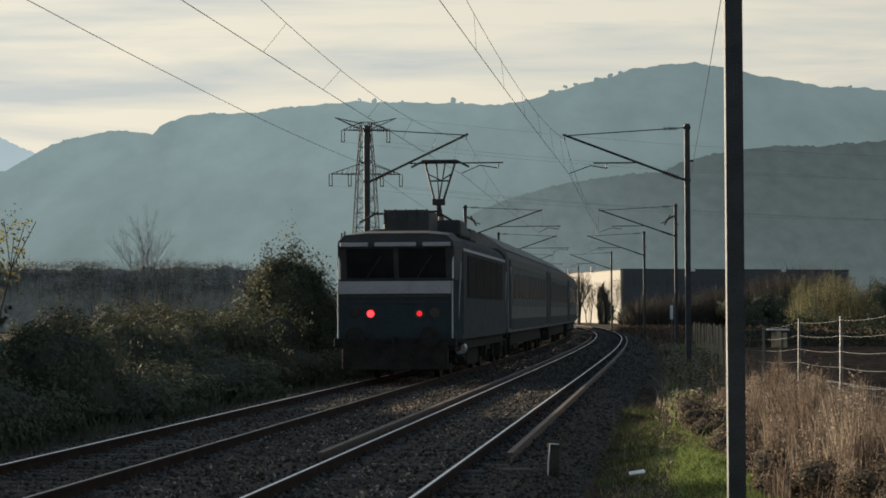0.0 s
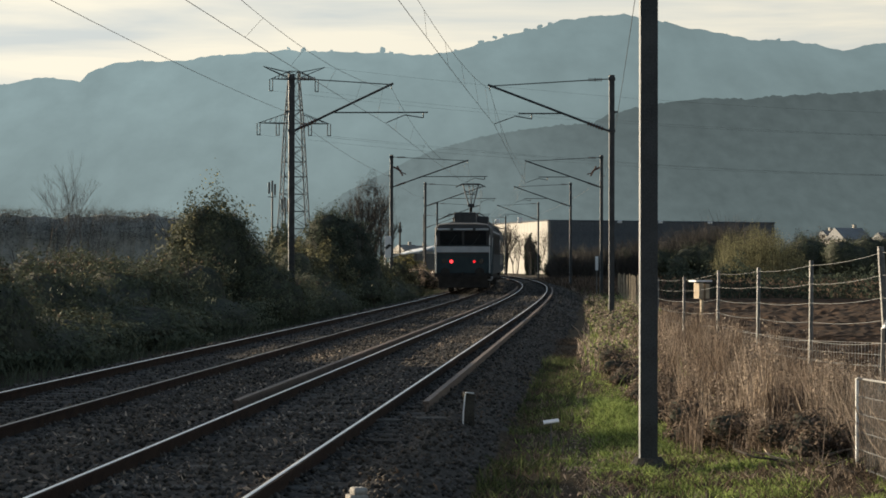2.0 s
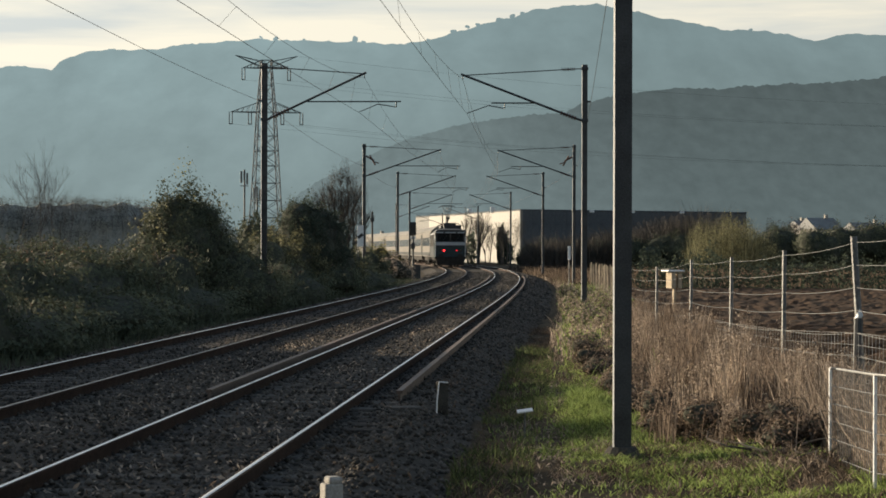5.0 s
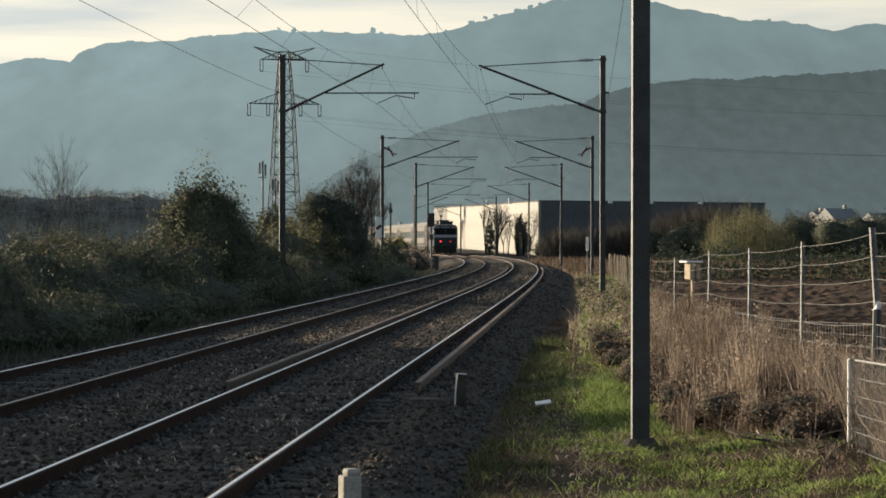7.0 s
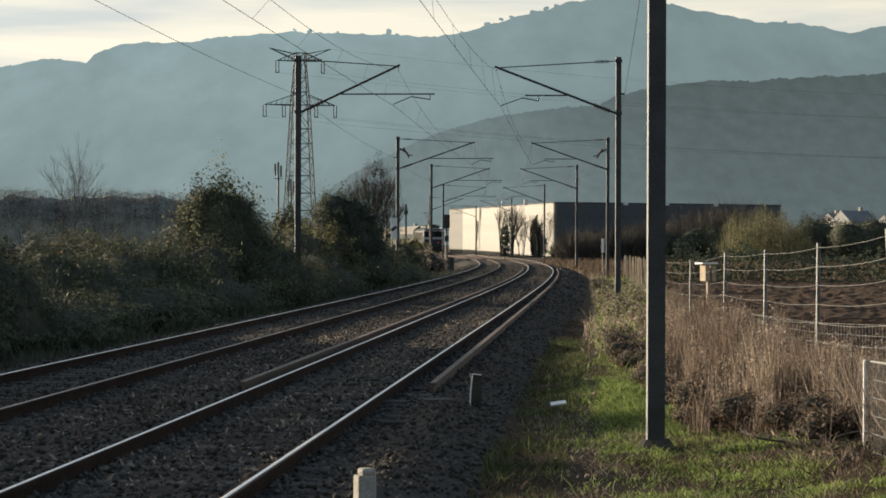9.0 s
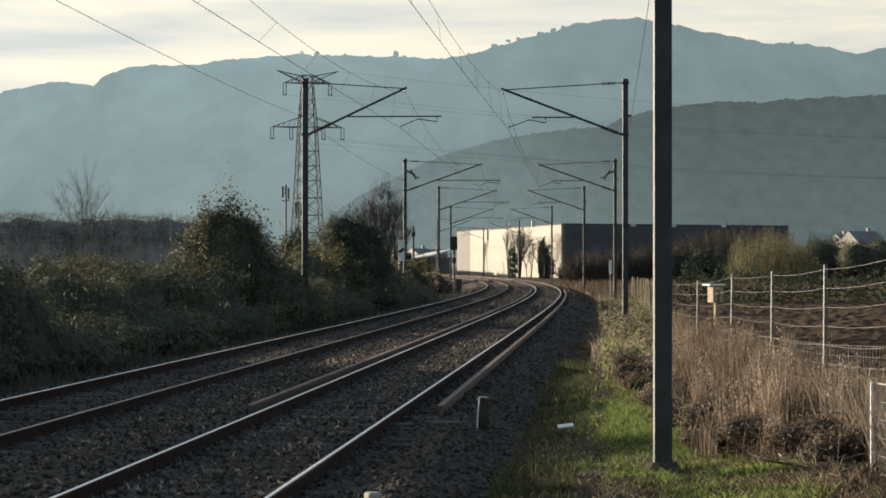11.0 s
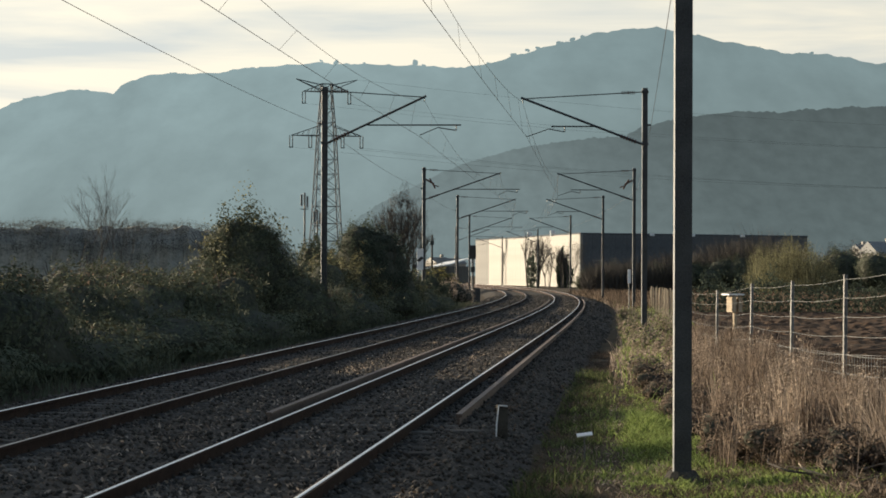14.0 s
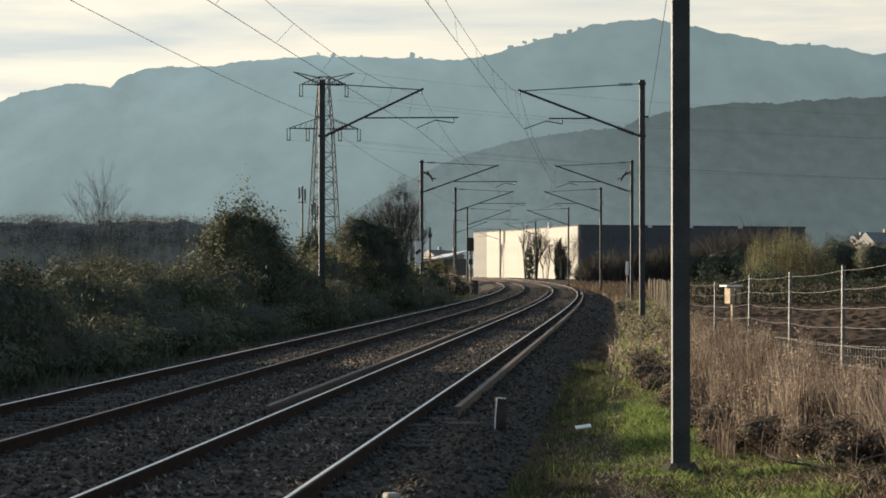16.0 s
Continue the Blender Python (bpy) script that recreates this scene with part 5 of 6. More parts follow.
            tall = random.choice((0.35, 0.5, 0.65, 0.8, 0.95, 1.1)) * random.uniform(0.85, 1.1) * (1.0 if b < 38 else 0.7) * (0.75 + 0.9 * max(0.0, patch(a, b, 0.6, 12)))
            n = random.randint(50, 150)
            px_.append(a + rng.normal(size=n) * 0.075)
            py_.append(b + rng.normal(size=n) * 0.12)
            ph.append(tall * (0.4 + 0.65 * rng.random(n)))
            heads.append((Vector((a, b, -0.3 + tall * 0.72)), (0.11, 0.15, tall * 0.36)))
        x, y, h = np.concatenate(px_), np.concatenate(py_), np.concatenate(ph)
        tagged(blades("dead_weeds", x, y, heights(x, y), h, 0.0045, 0.13, mat), label, "weeds", kind="stuff")
        tagged(leaf_cloud("seed_heads", heads, 26000, 0.016, mat, None), "fluffy dry seed heads on the weeds", "weeds", kind="stuff")
    cl = []
    for k in range(70):
        b = 22 + 38 * random.random() ** 1.3
        cl.append((Vector((axis(b) + random.uniform(-0.7, 0.8), b, -0.25)), (random.uniform(0.4, 0.8), random.uniform(0.6, 1.3), random.uniform(0.12, 0.34))))
    tagged(leaf_cloud("dead_brambles", cl, 40000, 0.022, "deadleaf", None), "withered brown brambles among the weeds", "brambles", kind="stuff")
    x, y = scatter(3000, 2.9, 6.0, 23, 50, lambda a, b: (abs(a - axis(b)) < 0.9) * max(0.0, 0.3 + 1.2 * patch(a, b, 0.9, 19)))
    tagged(blades("dry_stalks", x, y, heights(x, y), 0.4 + 0.7 * rng.random(len(x)), 0.005, 0.25, "deadleaf"), "dark dry stalks standing above the weeds", "weeds", kind="stuff")
    x, y = scatter(26000, 3.95, 5.8, 15.5, 22.5, lambda a, b: (a > 3.98 + max(0.0, (18.6 - b) * 0.28)) * max(0.0, 0.5 + 1.2 * patch(a, b, 1.2, 45)))
    tagged(blades("dead_weeds", x, y, heights(x, y), 0.15 + 0.75 * rng.random(len(x)) ** 1.3, 0.004, 0.35, "straw"), "dry weeds grown up behind the mesh panel", "weeds", kind="stuff")
    # dry growth along the verge beyond
    x, y = scatter(80000, 2.0, 12.0, 36, 175, lambda a, b: ((2.7 if b > 42 else 3.9) < offset_of(a, b) < 5.2) * max(0.0, 0.55 + 1.0 * patch(a, b, 0.35, 4)))
    h = (0.08 + 0.30 * rng.random(len(x))) * (0.7 + 0.8 * np.array([patch(a, b, 0.25, 6) for a, b in zip(x, y)]))
    tagged(blades("verge_grass", x, y, heights(x, y), h, 0.010, 0.35, "straw"), "rough straw-coloured verge grass", "grass", kind="stuff")
    x, y = scatter(50000, 2.0, 12.0, 36, 150, lambda a, b: (2.9 < offset_of(a, b) < 5.6) * max(0.0, 0.25 + 1.0 * patch(a, b, 0.3, 14)))
    tagged(blades("verge_grass", x, y, heights(x, y), 0.1 + 0.25 * rng.random(len(x)), 0.010, 0.4, "grass"), "rough green verge grass", "grass", kind="stuff")
    x, y = scatter(50000, -12.0, 3.0, 15, 150, lambda a, b: (-7.4 < offset_of(a, b) < -5.2) * 0.8)
    tagged(blades("verge_grass", x, y, heights(x, y), 0.12 + 0.3 * rng.random(len(x)), 0.009, 0.4, "leaf"), "dark rank grass at the foot of the brambles", "grass", kind="stuff")


def flat_litter(name, count, places, size, material, label, lift=0.012):
    """Small curled leaves and stalks lying about; places gives (offset from the near track, metres along)."""
    off, along = places(count)
    x, y = np.array([on_line(a, b)[:2] for a, b in zip(along, off)]).T
    z = np.where(off > 2.3, heights(x, y) + 0.02, np.interp(off, [-6.2, -5.0, -2.2, 1.5, 2.6], [-0.50, -0.14, -0.13, -0.13, -0.50])) + lift
    ang = rng.random(count) * 6.28
    u = np.stack([np.cos(ang), np.sin(ang), 0.5 * rng.normal(size=count)], 1) * size * (0.5 + rng.random((count, 1)))
    v = np.stack([-np.sin(ang), np.cos(ang), 0.5 * rng.normal(size=count)], 1) * size * 0.4 * (0.5 + rng.random((count, 1)))
    at = np.stack([x, y, z], 1)
    tagged(quads(name, np.stack([at - u, at - v, at + u, at + v], 1).reshape(-1, 3), count, material, None), label, "leaf litter", kind="stuff")


def ballast_litter():
    # dry stalks and leaves caught in drifts among the stones
    for count, o0, o1, s0, s1, mat, label in ((1500, -2.6, -0.9, 17, 60, "straw", "pale dry stalks caught among the ballast between the tracks"),
                                              (1300, -0.65, 0.65, 17, 55, "straw", "pale dry leaves lying between the running rails"),
                                              (900, 1.0, 2.3, 17, 45, "deadleaf", "brown dead leaves on the ballast shoulder"),
                                              (900, -6.0, -2.8, 20, 70, "weed", "brown dead stalks along the farther track")):
        def drifts(n, o0=o0, o1=o1, s0=s0, s1=s1):
            mid = rng.random((14, 2))
            pick = rng.integers(0, 14, n)
            loose = rng.random(n) < 0.35
            f = np.where(loose, rng.random(n), np.clip(mid[pick, 0] + 0.10 * rng.normal(size=n), 0, 1))
            g = np.where(loose, rng.random(n), np.clip(mid[pick, 1] ** 1.4 + 0.035 * rng.normal(size=n), 0, 1))
            return o0 + (o1 - o0) * f, s0 + (s1 - s0) * g
        flat_litter("dry_litter", count, drifts, 0.028, mat, label, 0.025)


def bramble_clumps():
    # brown bramble clumps with arching canes along the foot of the weeds, with dark hollows beneath
    random.seed(97)
    spots = [(3.05, 24.6, 0.42, 0.34), (3.45, 23.9, 0.5, 0.40), (3.25, 26.2, 0.45, 0.42), (3.75, 22.8, 0.45, 0.42), (3.0, 27.6, 0.38, 0.36), (3.3, 29.3, 0.45, 0.42), (3.85, 21.7, 0.38, 0.34),
             (3.3, 31.5, 0.5, 0.40), (3.6, 34.2, 0.5, 0.40), (3.55, 37.0, 0.5, 0.38), (3.7, 40.0, 0.5, 0.4), (3.95, 43.5, 0.55, 0.4)]
    for x, y, r, h in spots:
        cl = [((random.uniform(-0.6, 0.6) * r, random.uniform(-0.7, 0.7) * r, h * random.uniform(0.25, 0.6)), (r * random.uniform(0.4, 0.65), r * random.uniform(0.4, 0.7), h * random.uniform(0.3, 0.45))) for k in range(6)]
        t = bush("bramble_clump", (x, y, ground_z(x, y) - 0.02), cl, 3200, 0.021, "weed", "withered brown bramble clump at the foot of the weeds", "brambles", extra=[("deadleaf", 1500, 0.024, cl)], stems=0, group="bramble clumps", core=0.78)
        for k in range(6):
            a = random.uniform(0, 6.28)
            reach, rise = random.uniform(0.3, 0.75), random.uniform(0.25, 0.6)
            pts = [(reach * f * math.cos(a), reach * f * math.sin(a), h * 0.4 + rise * 4 * f * (0.75 - f) + 0.02 * math.sin(9 * f + k)) for f in (0, 0.15, 0.3, 0.45, 0.6, 0.75, 0.9)]
            cane = wire("cane", pts, random.uniform(0.003, 0.006), t)
            cane.data.materials.clear()
            cane.data.materials.append(M["twig" if k % 2 else "straw"])


def verge_bushes():
    random.seed(83)
    for k in range(13):
        y = 36 + k * 5.2 + random.uniform(-1.5, 1.5)
        x = np.interp(y, line_y, line_x) + random.uniform(3.1, 4.3)
        h = random.uniform(0.35, 0.7)
        cl = [((random.uniform(-0.4, 0.4), random.uniform(-1.0, 1.0), h * random.uniform(0.2, 0.6)), (random.uniform(0.15, 0.3), random.uniform(0.2, 0.5), h * random.uniform(0.25, 0.5))) for q in range(6)]
        bush("verge_bush", (x, y, -0.40), cl, 1300, 0.035, "straw", "straggly dry bush on the sunny verge", "bush", extra=[("leaf", 350, 0.04, cl), ("grass", 450, 0.03, cl)], stems=2, group="verge bushes")


def build_field():
    xs = np.concatenate([np.arange(5.5, 22, 0.22), np.arange(22, 120, 4.0)])
    ys = np.concatenate([np.arange(18, 62, 0.22), np.arange(62, 122, 0.6)])
    verts, faces, w = [], [], len(xs)
    for y in ys:
        for x in xs:
            sx = x + 0.045 * max(0, y - 40)
            clod = 0.05 * noise.noise((x * 1.3, y * 0.9, 3)) + 0.07 * noise.noise((x * 3.1, y * 2.7, 8)) + 0.05 * random.random() ** 2
            furrow = 0.03 * math.sin(y * 1.9 + 0.3 * x)
            verts.append((sx, y, -0.34 + clod + furrow))
    for j in range(len(ys) - 1):
        for i in range(w - 1):
            faces.append((j * w + i, j * w + i + 1, (j + 1) * w + i + 1, (j + 1) * w + i))
    tagged(raw("ploughed_field", verts, faces, "field"), "ploughed brown field behind the fence", "field", kind="structure")


build_verge()
ballast_litter()
bramble_clumps()
verge_bushes()
build_field()

# ---- fence ----
FENCE = [(1620, 445, 24.0), (1491, 470, 29.0), (1397, 482, 35.0), (1325, 487, 42.0), (1265, 499, 50.0), (1218, 500, 60.0)]


def fence():
    f = thing("wire_fence", Matrix(), "stock fence of galvanised posts and strands along the verge", "fence")
    posts = [sight(*p) for p in FENCE]
    for k in range(22):
        y = 64 + k * 3.3
        x = np.interp(y, line_y, line_x) + 4.75
        posts.append(Vector((x, y, 1.12 - 0.003 * (y - 64) + 0.05 * math.sin(k * 2.3))))
    random.seed(5)
    for k, p in enumerate(posts):
        lean = random.uniform(-0.03, 0.03)
        if k == 0:
            part("post", tubes(((p.x - 0.02, p.y, p.z), (p.x + 0.12, p.y, -0.5), 0.035)), "galv", f)
            part("brace", tubes(((p.x + 0.02, p.y - 0.06, 0.95), (p.x - 0.06, p.y - 0.3, -0.45), 0.045)), "black", f, "dark leaning brace")
            bm = bmesh.new()
            bmesh.ops.create_icosphere(bm, subdivisions=3, radius=1.0)
            for v in bm.verts:
                q = v.co.copy()
                v.co = Vector((0.034 * q.x, 0.036 * q.y, 0.075 * q.z)) * (1 + 0.35 * noise.noise(q * 2.2)) + Vector((-0.018 * (q.z < -0.2), -0.01, 0))
                v.co += Vector((p.x + 0.035, p.y - 0.01, 0.97))
            part("rag", bm, "white", f, "white rag knotted round the post", smooth=True)
        else:
            part("post", tubes(((p.x + lean, p.y, p.z), (p.x, p.y, -0.5), 0.027)), "galv" if k < 6 else "wood", f)
    posts.insert(0, sight(1800, 415, 18.5))
    for a, b in zip(posts[:8], posts[1:9]):
        for drop in (0.06, 0.29, 0.52, 0.75, 0.98, 1.2):
            wire("strand", span(a - Vector((0, 0, drop)), b - Vector((0, 0, drop)), 0.03, 6), 0.0028, f)
    # square mesh on the lower part
    for a, b in zip(posts[:4], posts[1:5]):
        for k in range(5):
            d1 = 0.98 + 0.12 * k
            wire("mesh_wire", [a - Vector((0, 0, d1)), b - Vector((0, 0, d1))], 0.0022, f)
        for k in range(1, 24):
            q = a.lerp(b, k / 24)
            wire("mesh_wire", [q - Vector((0, 0, 0.98)), q - Vector((0, 0, 1.7))], 0.0022, f)
    for o in f.children:
        if o.name.startswith(("strand", "mesh_wire")):
            o.data.materials.clear()
            o.data.materials.append(M["galv"])


fence()


def mesh_panel():
    a, b, c = Vector((3.94, 20.9, 0.60)), Vector((3.86, 18.6, 0.66)), Vector((5.0, 14.5, 0.75))
    t = thing("mesh_panel", Matrix(), "low rusty-white welded mesh panel with pale posts", "mesh fence")
    for p in (a, b, c):
        part("post", tubes((p, (p.x, p.y, -0.45), 0.016)), "white", t, "thin white-painted post")
    for p, q in ((a, b), (b, c)):
        part("top_rail", tubes((p, q, 0.012)), "galv", t)
        n = int((q - p).length / 0.10)
        for k in range(1, n):
            r = p.lerp(q, k / n)
            part("bar", tubes((r, (r.x, r.y, -0.4), 0.0035), sides=4), "galv", t)
        for k in range(1, 7):
            d = Vector((0, 0, 0.155 * k))
            part("bar", tubes((p - d, q - d, 0.0045), sides=4), "galv", t)


mesh_panel()

# ---- small things beside the track ----


def small_things():
    p = sight(886, 704, 26.6)
    t = thing("marker_post", pose(p.x, p.y, -0.45, 0, 0, 8), "short square concrete marker post with a dangling white cable", "marker post", "marker posts")
    part("shaft", boxes(((0, 0, 0.28), (0.115, 0.115, p.z + 0.45 + 0.0)), bevel=0.012), "darkconcrete", t)
    part("cap", boxes(((0, 0, p.z + 0.45 - 0.02), (0.13, 0.13, 0.05)), bevel=0.012), "darkconcrete", t)
    w = wire("cable", [(0.05, -0.07, 0.60), (-0.05, -0.075, 0.61), (-0.075, -0.08, 0.4), (-0.08, -0.09, 0.22), (-0.13, -0.1, 0.12), (-0.16, -0.1, 0.13)], 0.009, t)
    w.data.materials.clear()
    w.data.materials.append(M["white"])
    p = sight(690, 868, 15.5)
    t = thing("marker_post", pose(p.x, p.y, -0.50, 0, 0, 20), "stubby pale concrete post with a chipped top beside the rail", "marker post", "marker posts")
    top = p.z + 0.5
    part("shaft", boxes(((0, 0, top / 2 - 0.03), (0.125, 0.12, top - 0.06)), bevel=0.012), "concrete", t)
    part("cap", boxes(((0.012, 0, top - 0.04), (0.098, 0.116, 0.05)), bevel=0.018), "concrete", t, "chipped pale top")
    p = sight(1032, 757, 25.0)
    t = thing("small_sign", pose(p.x, p.y, -0.42), "small white plate on a thin stake in the grass", "sign")
    part("plate", box(bmesh.new(), (0, 0, 0), (0.165, 0.11, 0.012), pose(0, 0, p.z + 0.43, 12, -8, 0)), "white", t)
    part("stake", tubes(((0, 0.012, -0.02), (0, 0.012, p.z + 0.42), 0.008)), "galv", t)
    for x, y, d in ((735, 747, 26.0), (745, 783, 23.0), (820, 750, 26.3)):
        p = sight(x, y, d)
        t = thing("concrete_slab", pose(p.x, p.y, -0.15, 0, 0, 10), "flat grey concrete slab on the ballast", "slab", "slabs by the rail")
        part("slab", boxes(((0, 0, 0.02), (0.34, 0.3, 0.06)), bevel=0.01), "sleeper", t)
    # speed board and mast plate
    p = sight(740, 446, 129)
    t = thing("trackside_board", pose(p.x, p.y, -0.45), "white trackside board with a black slash on a thin post", "sign", "trackside boards")
    part("board", boxes(((0, 0, p.z + 0.45), (0.34, 0.03, 1.15)), bevel=0.01), "white", t)
    bm = box(bmesh.new(), (0, -0.02, 0), (0.34, 0.012, 0.16), pose(0, 0, p.z + 0.45, 0, -38, 0))
    part("slash", bm, "black", t)
    part("post", tubes(((-0.2, 0.03, 0), (-0.1, 0.03, p.z + 0.3), 0.035)), "galv", t)
    p = sight(1110, 475, 128)
    t = thing("trackside_board", pose(p.x, p.y, -0.45), "narrow white marker board on a post", "sign", "trackside boards")
    part("board", boxes(((0, 0, p.z + 0.45), (0.16, 0.03, 0.75)), bevel=0.01), "white", t)
    part("post", tubes(((0, 0.03, 0), (0, 0.03, p.z + 0.45), 0.03)), "galv", t)
    # colour-light signal
    p = sight(833, 433, 165)
    t = thing("railway_signal", pose(p.x, p.y, -0.45), "black-backed colour light signal on a grey post", "railway signal")
    z = p.z + 0.45
    part("post", tubes(((0, 0, 0), (0, 0, z), 0.07)), "steel", t)
    head = part("signal_head", boxes(((0, 0, z), (0.46, 0.12, 0.95)), bevel=0.09), "black", t)
    for k in range(3):
        part("hood", tubes(((0, -0.06, z - 0.28 + 0.28 * k), (0, -0.25, z - 0.28 + 0.28 * k), 0.10), sides=14), "black", head)
    part("plate", boxes(((0, -0.02, z - 0.62), (0.36, 0.04, 0.22)), bevel=0.02), "white", t, "white identification plate")
    part("cabinet", boxes(((0, 0, z - 1.2), (0.30, 0.25, 0.4)), bevel=0.02), "steel", t)
    part("cabinet", boxes(((0.28, 0, 0.55), (0.5, 0.4, 1.0)), bevel=0.02), "steel", t, "grey relay cabinet")
    # wooden box on the field edge
    p = sight(1297, 512, 74)
    t = thing("field_box", pose(p.x, p.y, -0.34, 0, 0, 24), "pale wooden box with an overhanging lid on a post", "box")
    part("post", boxes(((0, 0, (p.z + 0.3) / 2), (0.09, 0.09, p.z + 0.3))), "wood", t)
    part("case", boxes(((-0.13, -0.02, p.z + 0.14), (0.16, 0.34, 0.5)), ((0.12, 0, p.z + 0.12), (0.14, 0.3, 0.46)), bevel=0.01), "wood", t)
    part("lid", boxes(((-0.06, 0, p.z + 0.44), (0.58, 0.46, 0.05)), bevel=0.01), "white", t, "pale overhanging lid")


small_things()


def debris():
    random.seed(71)
    for k in range(16):
        x, y = random.uniform(3.2, 4.4), random.uniform(19.5, 23)
        t = thing("fallen_stick", pose(x, y, ground_z(x, y) + 0.03, random.uniform(-8, 8), random.uniform(-8, 8), random.uniform(0, 180)), "dry broken stick lying on the verge", "stick", "sticks on the verge")
        bm = bmesh.new()
        n = random.uniform(0.12, 0.32)
        tube(bm, (0, 0, 0), (n, 0.04, 0.02), 0.012, 0.009, sides=6)
        tube(bm, (n, 0.04, 0.02), (n * 1.7, -0.05, 0.05), 0.009, 0.004, sides=6)
        part("stick", bm, random.choice(("straw", "twig", "wood")), t)
    # a near-black leaf heap is added for the shade of a hollow
    p = sight(1350, 800, 25.2)
    heap = [((0, 0, 0.12), (0.42, 0.35, 0.22)), ((0.4, 0.1, 0.1), (0.35, 0.3, 0.18)), ((-0.3, -0.1, 0.06), (0.3, 0.25, 0.12))]
    bush("bramble_heap", (p.x, p.y, -0.36), heap, 6500, 0.028, "under", "dark leaf heap standing in for the shaded hollow below the weeds", "brambles", extra=[("deadleaf", 700, 0.03, heap)], stems=2)


debris()

# ---- pylon ----


def pylon():
    base = sight(573, 470, 480)
    t = thing("power_pylon", pose(base.x, base.y, -0.5, 0, 0, 12), "grey lattice steel pylon with two cross-arms and insulator strings", "pylon")
    z = lambda y: 1.64 + (470 - y) * 480 / 4200 + 0.5
    half = lambda v: float(np.interp(v, [0, z(400), z(228), z(150), z(133)], [3.9, 2.75, 1.75, 1.05, 1.0]))
    levels = [0, 4.5, 8.5, 12.0, 15.5, 19.0, 22.0, 25.0, z(228), z(205), z(180), z(150), z(136)]
    for sx in (-1, 1):
        for sy in (-1, 1):
            bm = bmesh.new()
            rings = [[bm.verts.new((sx * half(v) + u, sy * half(v) + w, v)) for u, w in ((-0.09, -0.09), (0.09, -0.09), (0.09, 0.09), (-0.09, 0.09))] for v in levels]
            for a, b in zip(rings, rings[1:]):
                for k in range(4):
                    bm.faces.new((a[k], a[(k + 1) % 4], b[(k + 1) % 4], b[k]))
            bm.faces.new(rings[0][::-1])
            bm.faces.new(rings[-1])
            part("leg", bm, "pylon", t)
    for face in range(4):
        turn = Matrix.Rotation(face * math.pi / 2, 4, "Z")
        for a, b in zip(levels, levels[1:]):
            for s in (-1, 1):
                bm = tube(bmesh.new(), turn @ Vector((s * half(a), half(a), a)), turn @ Vector((-s * half(b), half(b), b)), 0.055, sides=4)
                part("diagonal", bm, "pylon", t)
            bm = tube(bmesh.new(), turn @ Vector((-half(b), half(b), b)), turn @ Vector((half(b), half(b), b)), 0.055, sides=4)
            part("crossbar", bm, "pylon", t)
    for s in (-1, 1):
        for yy, reach, rise, depth in ((228, 7.2, 0.0, 2.0), (150, 4.75, 0.0, 1.6)):
            bm = bmesh.new()
            v = z(yy)
            w = half(v)
            tip = Vector((s * reach, 0, v))
            for sy in (-1, 1):
                tube(bm, (s * w, sy * w, v), tip, 0.08, sides=4)
                tube(bm, (s * half(v + depth), sy * half(v + depth), v + depth), tip, 0.07, sides=4)
                for k in range(1, 5):
                    f = k / 5
                    tube(bm, Vector((s * w, sy * w, v)).lerp(tip, f), Vector((s * w, sy * w, v + depth)).lerp(tip, f - 0.1), 0.04, sides=4)
            arm = part("cross_arm", bm, "pylon", t)
            for u in ((reach, reach - 3.9) if yy == 228 else (reach - 0.1,)):
                bm = tubes(((s * (u - 0.3), 0, v), (s * (u - 0.3), 0, v - 2.3), 0.10), ((s * (u + 0.3), 0, v), (s * (u + 0.3), 0, v - 2.3), 0.10), ((s * (u - 0.4), 0, v - 2.4), (s * (u + 0.4), 0, v - 2.4), 0.10), sides=6)
                part("insulator_string", bm, "pylon", arm)
        bm = bmesh.new()
        v = z(150)
        for sy in (-1, 1):
            tube(bm, (s * 1.2, sy * 1.0, v + 0.3), (s * 6.3, 0, z(128)), 0.08, sides=4)
            tube(bm, (s * 1.2, sy * 1.0, v + 1.4), (s * 6.3, 0, z(128)), 0.06, sides=4)
        part("earth_horn", bm, "pylon", t)
    line = thing("power_line", Matrix(), "thin high-voltage conductors strung from the pylon", "power line")
    m = t.matrix_world.copy()
    for u, v in ((-7.2, z(228) - 2.4), (7.2, z(228) - 2.4), (3.3, z(228) - 2.4), (-4.65, z(150) - 2.4), (4.65, z(150) - 2.4), (6.3, z(128))):
        a = Vector((base.x, base.y, -0.5)) + Vector((u * 0.97, u * 0.2, v))
        wire("conductor", span(a, a + Vector((330, 120, 6)), 9.0, 18), 0.016, line)
    p = sight(541, 470, 430)
    mt = thing("phone_mast", pose(p.x, p.y, -0.5), "slim telecom mast with panel antennas", "telecom mast")
    for x, top in ((-0.6, 16.2), (1.7, 13.2)):
        part("pole", tubes(((x, 0, 0), (x, 0, top), 0.16), sides=8), "steel", mt)
        part("platform", boxes(((x, 0, top - 2.6), (1.5, 1.2, 0.12)), bevel=0.02), "steel", mt)
        for u, dz in ((-0.55, 0.0), (0.5, -0.3), (0.0, 0.3)):
            part("antenna", boxes(((x + u, -0.35, top - 1.0 + dz), (0.36, 0.22, 2.1)), bevel=0.05), "galv", mt, "pale panel antenna")


pylon()

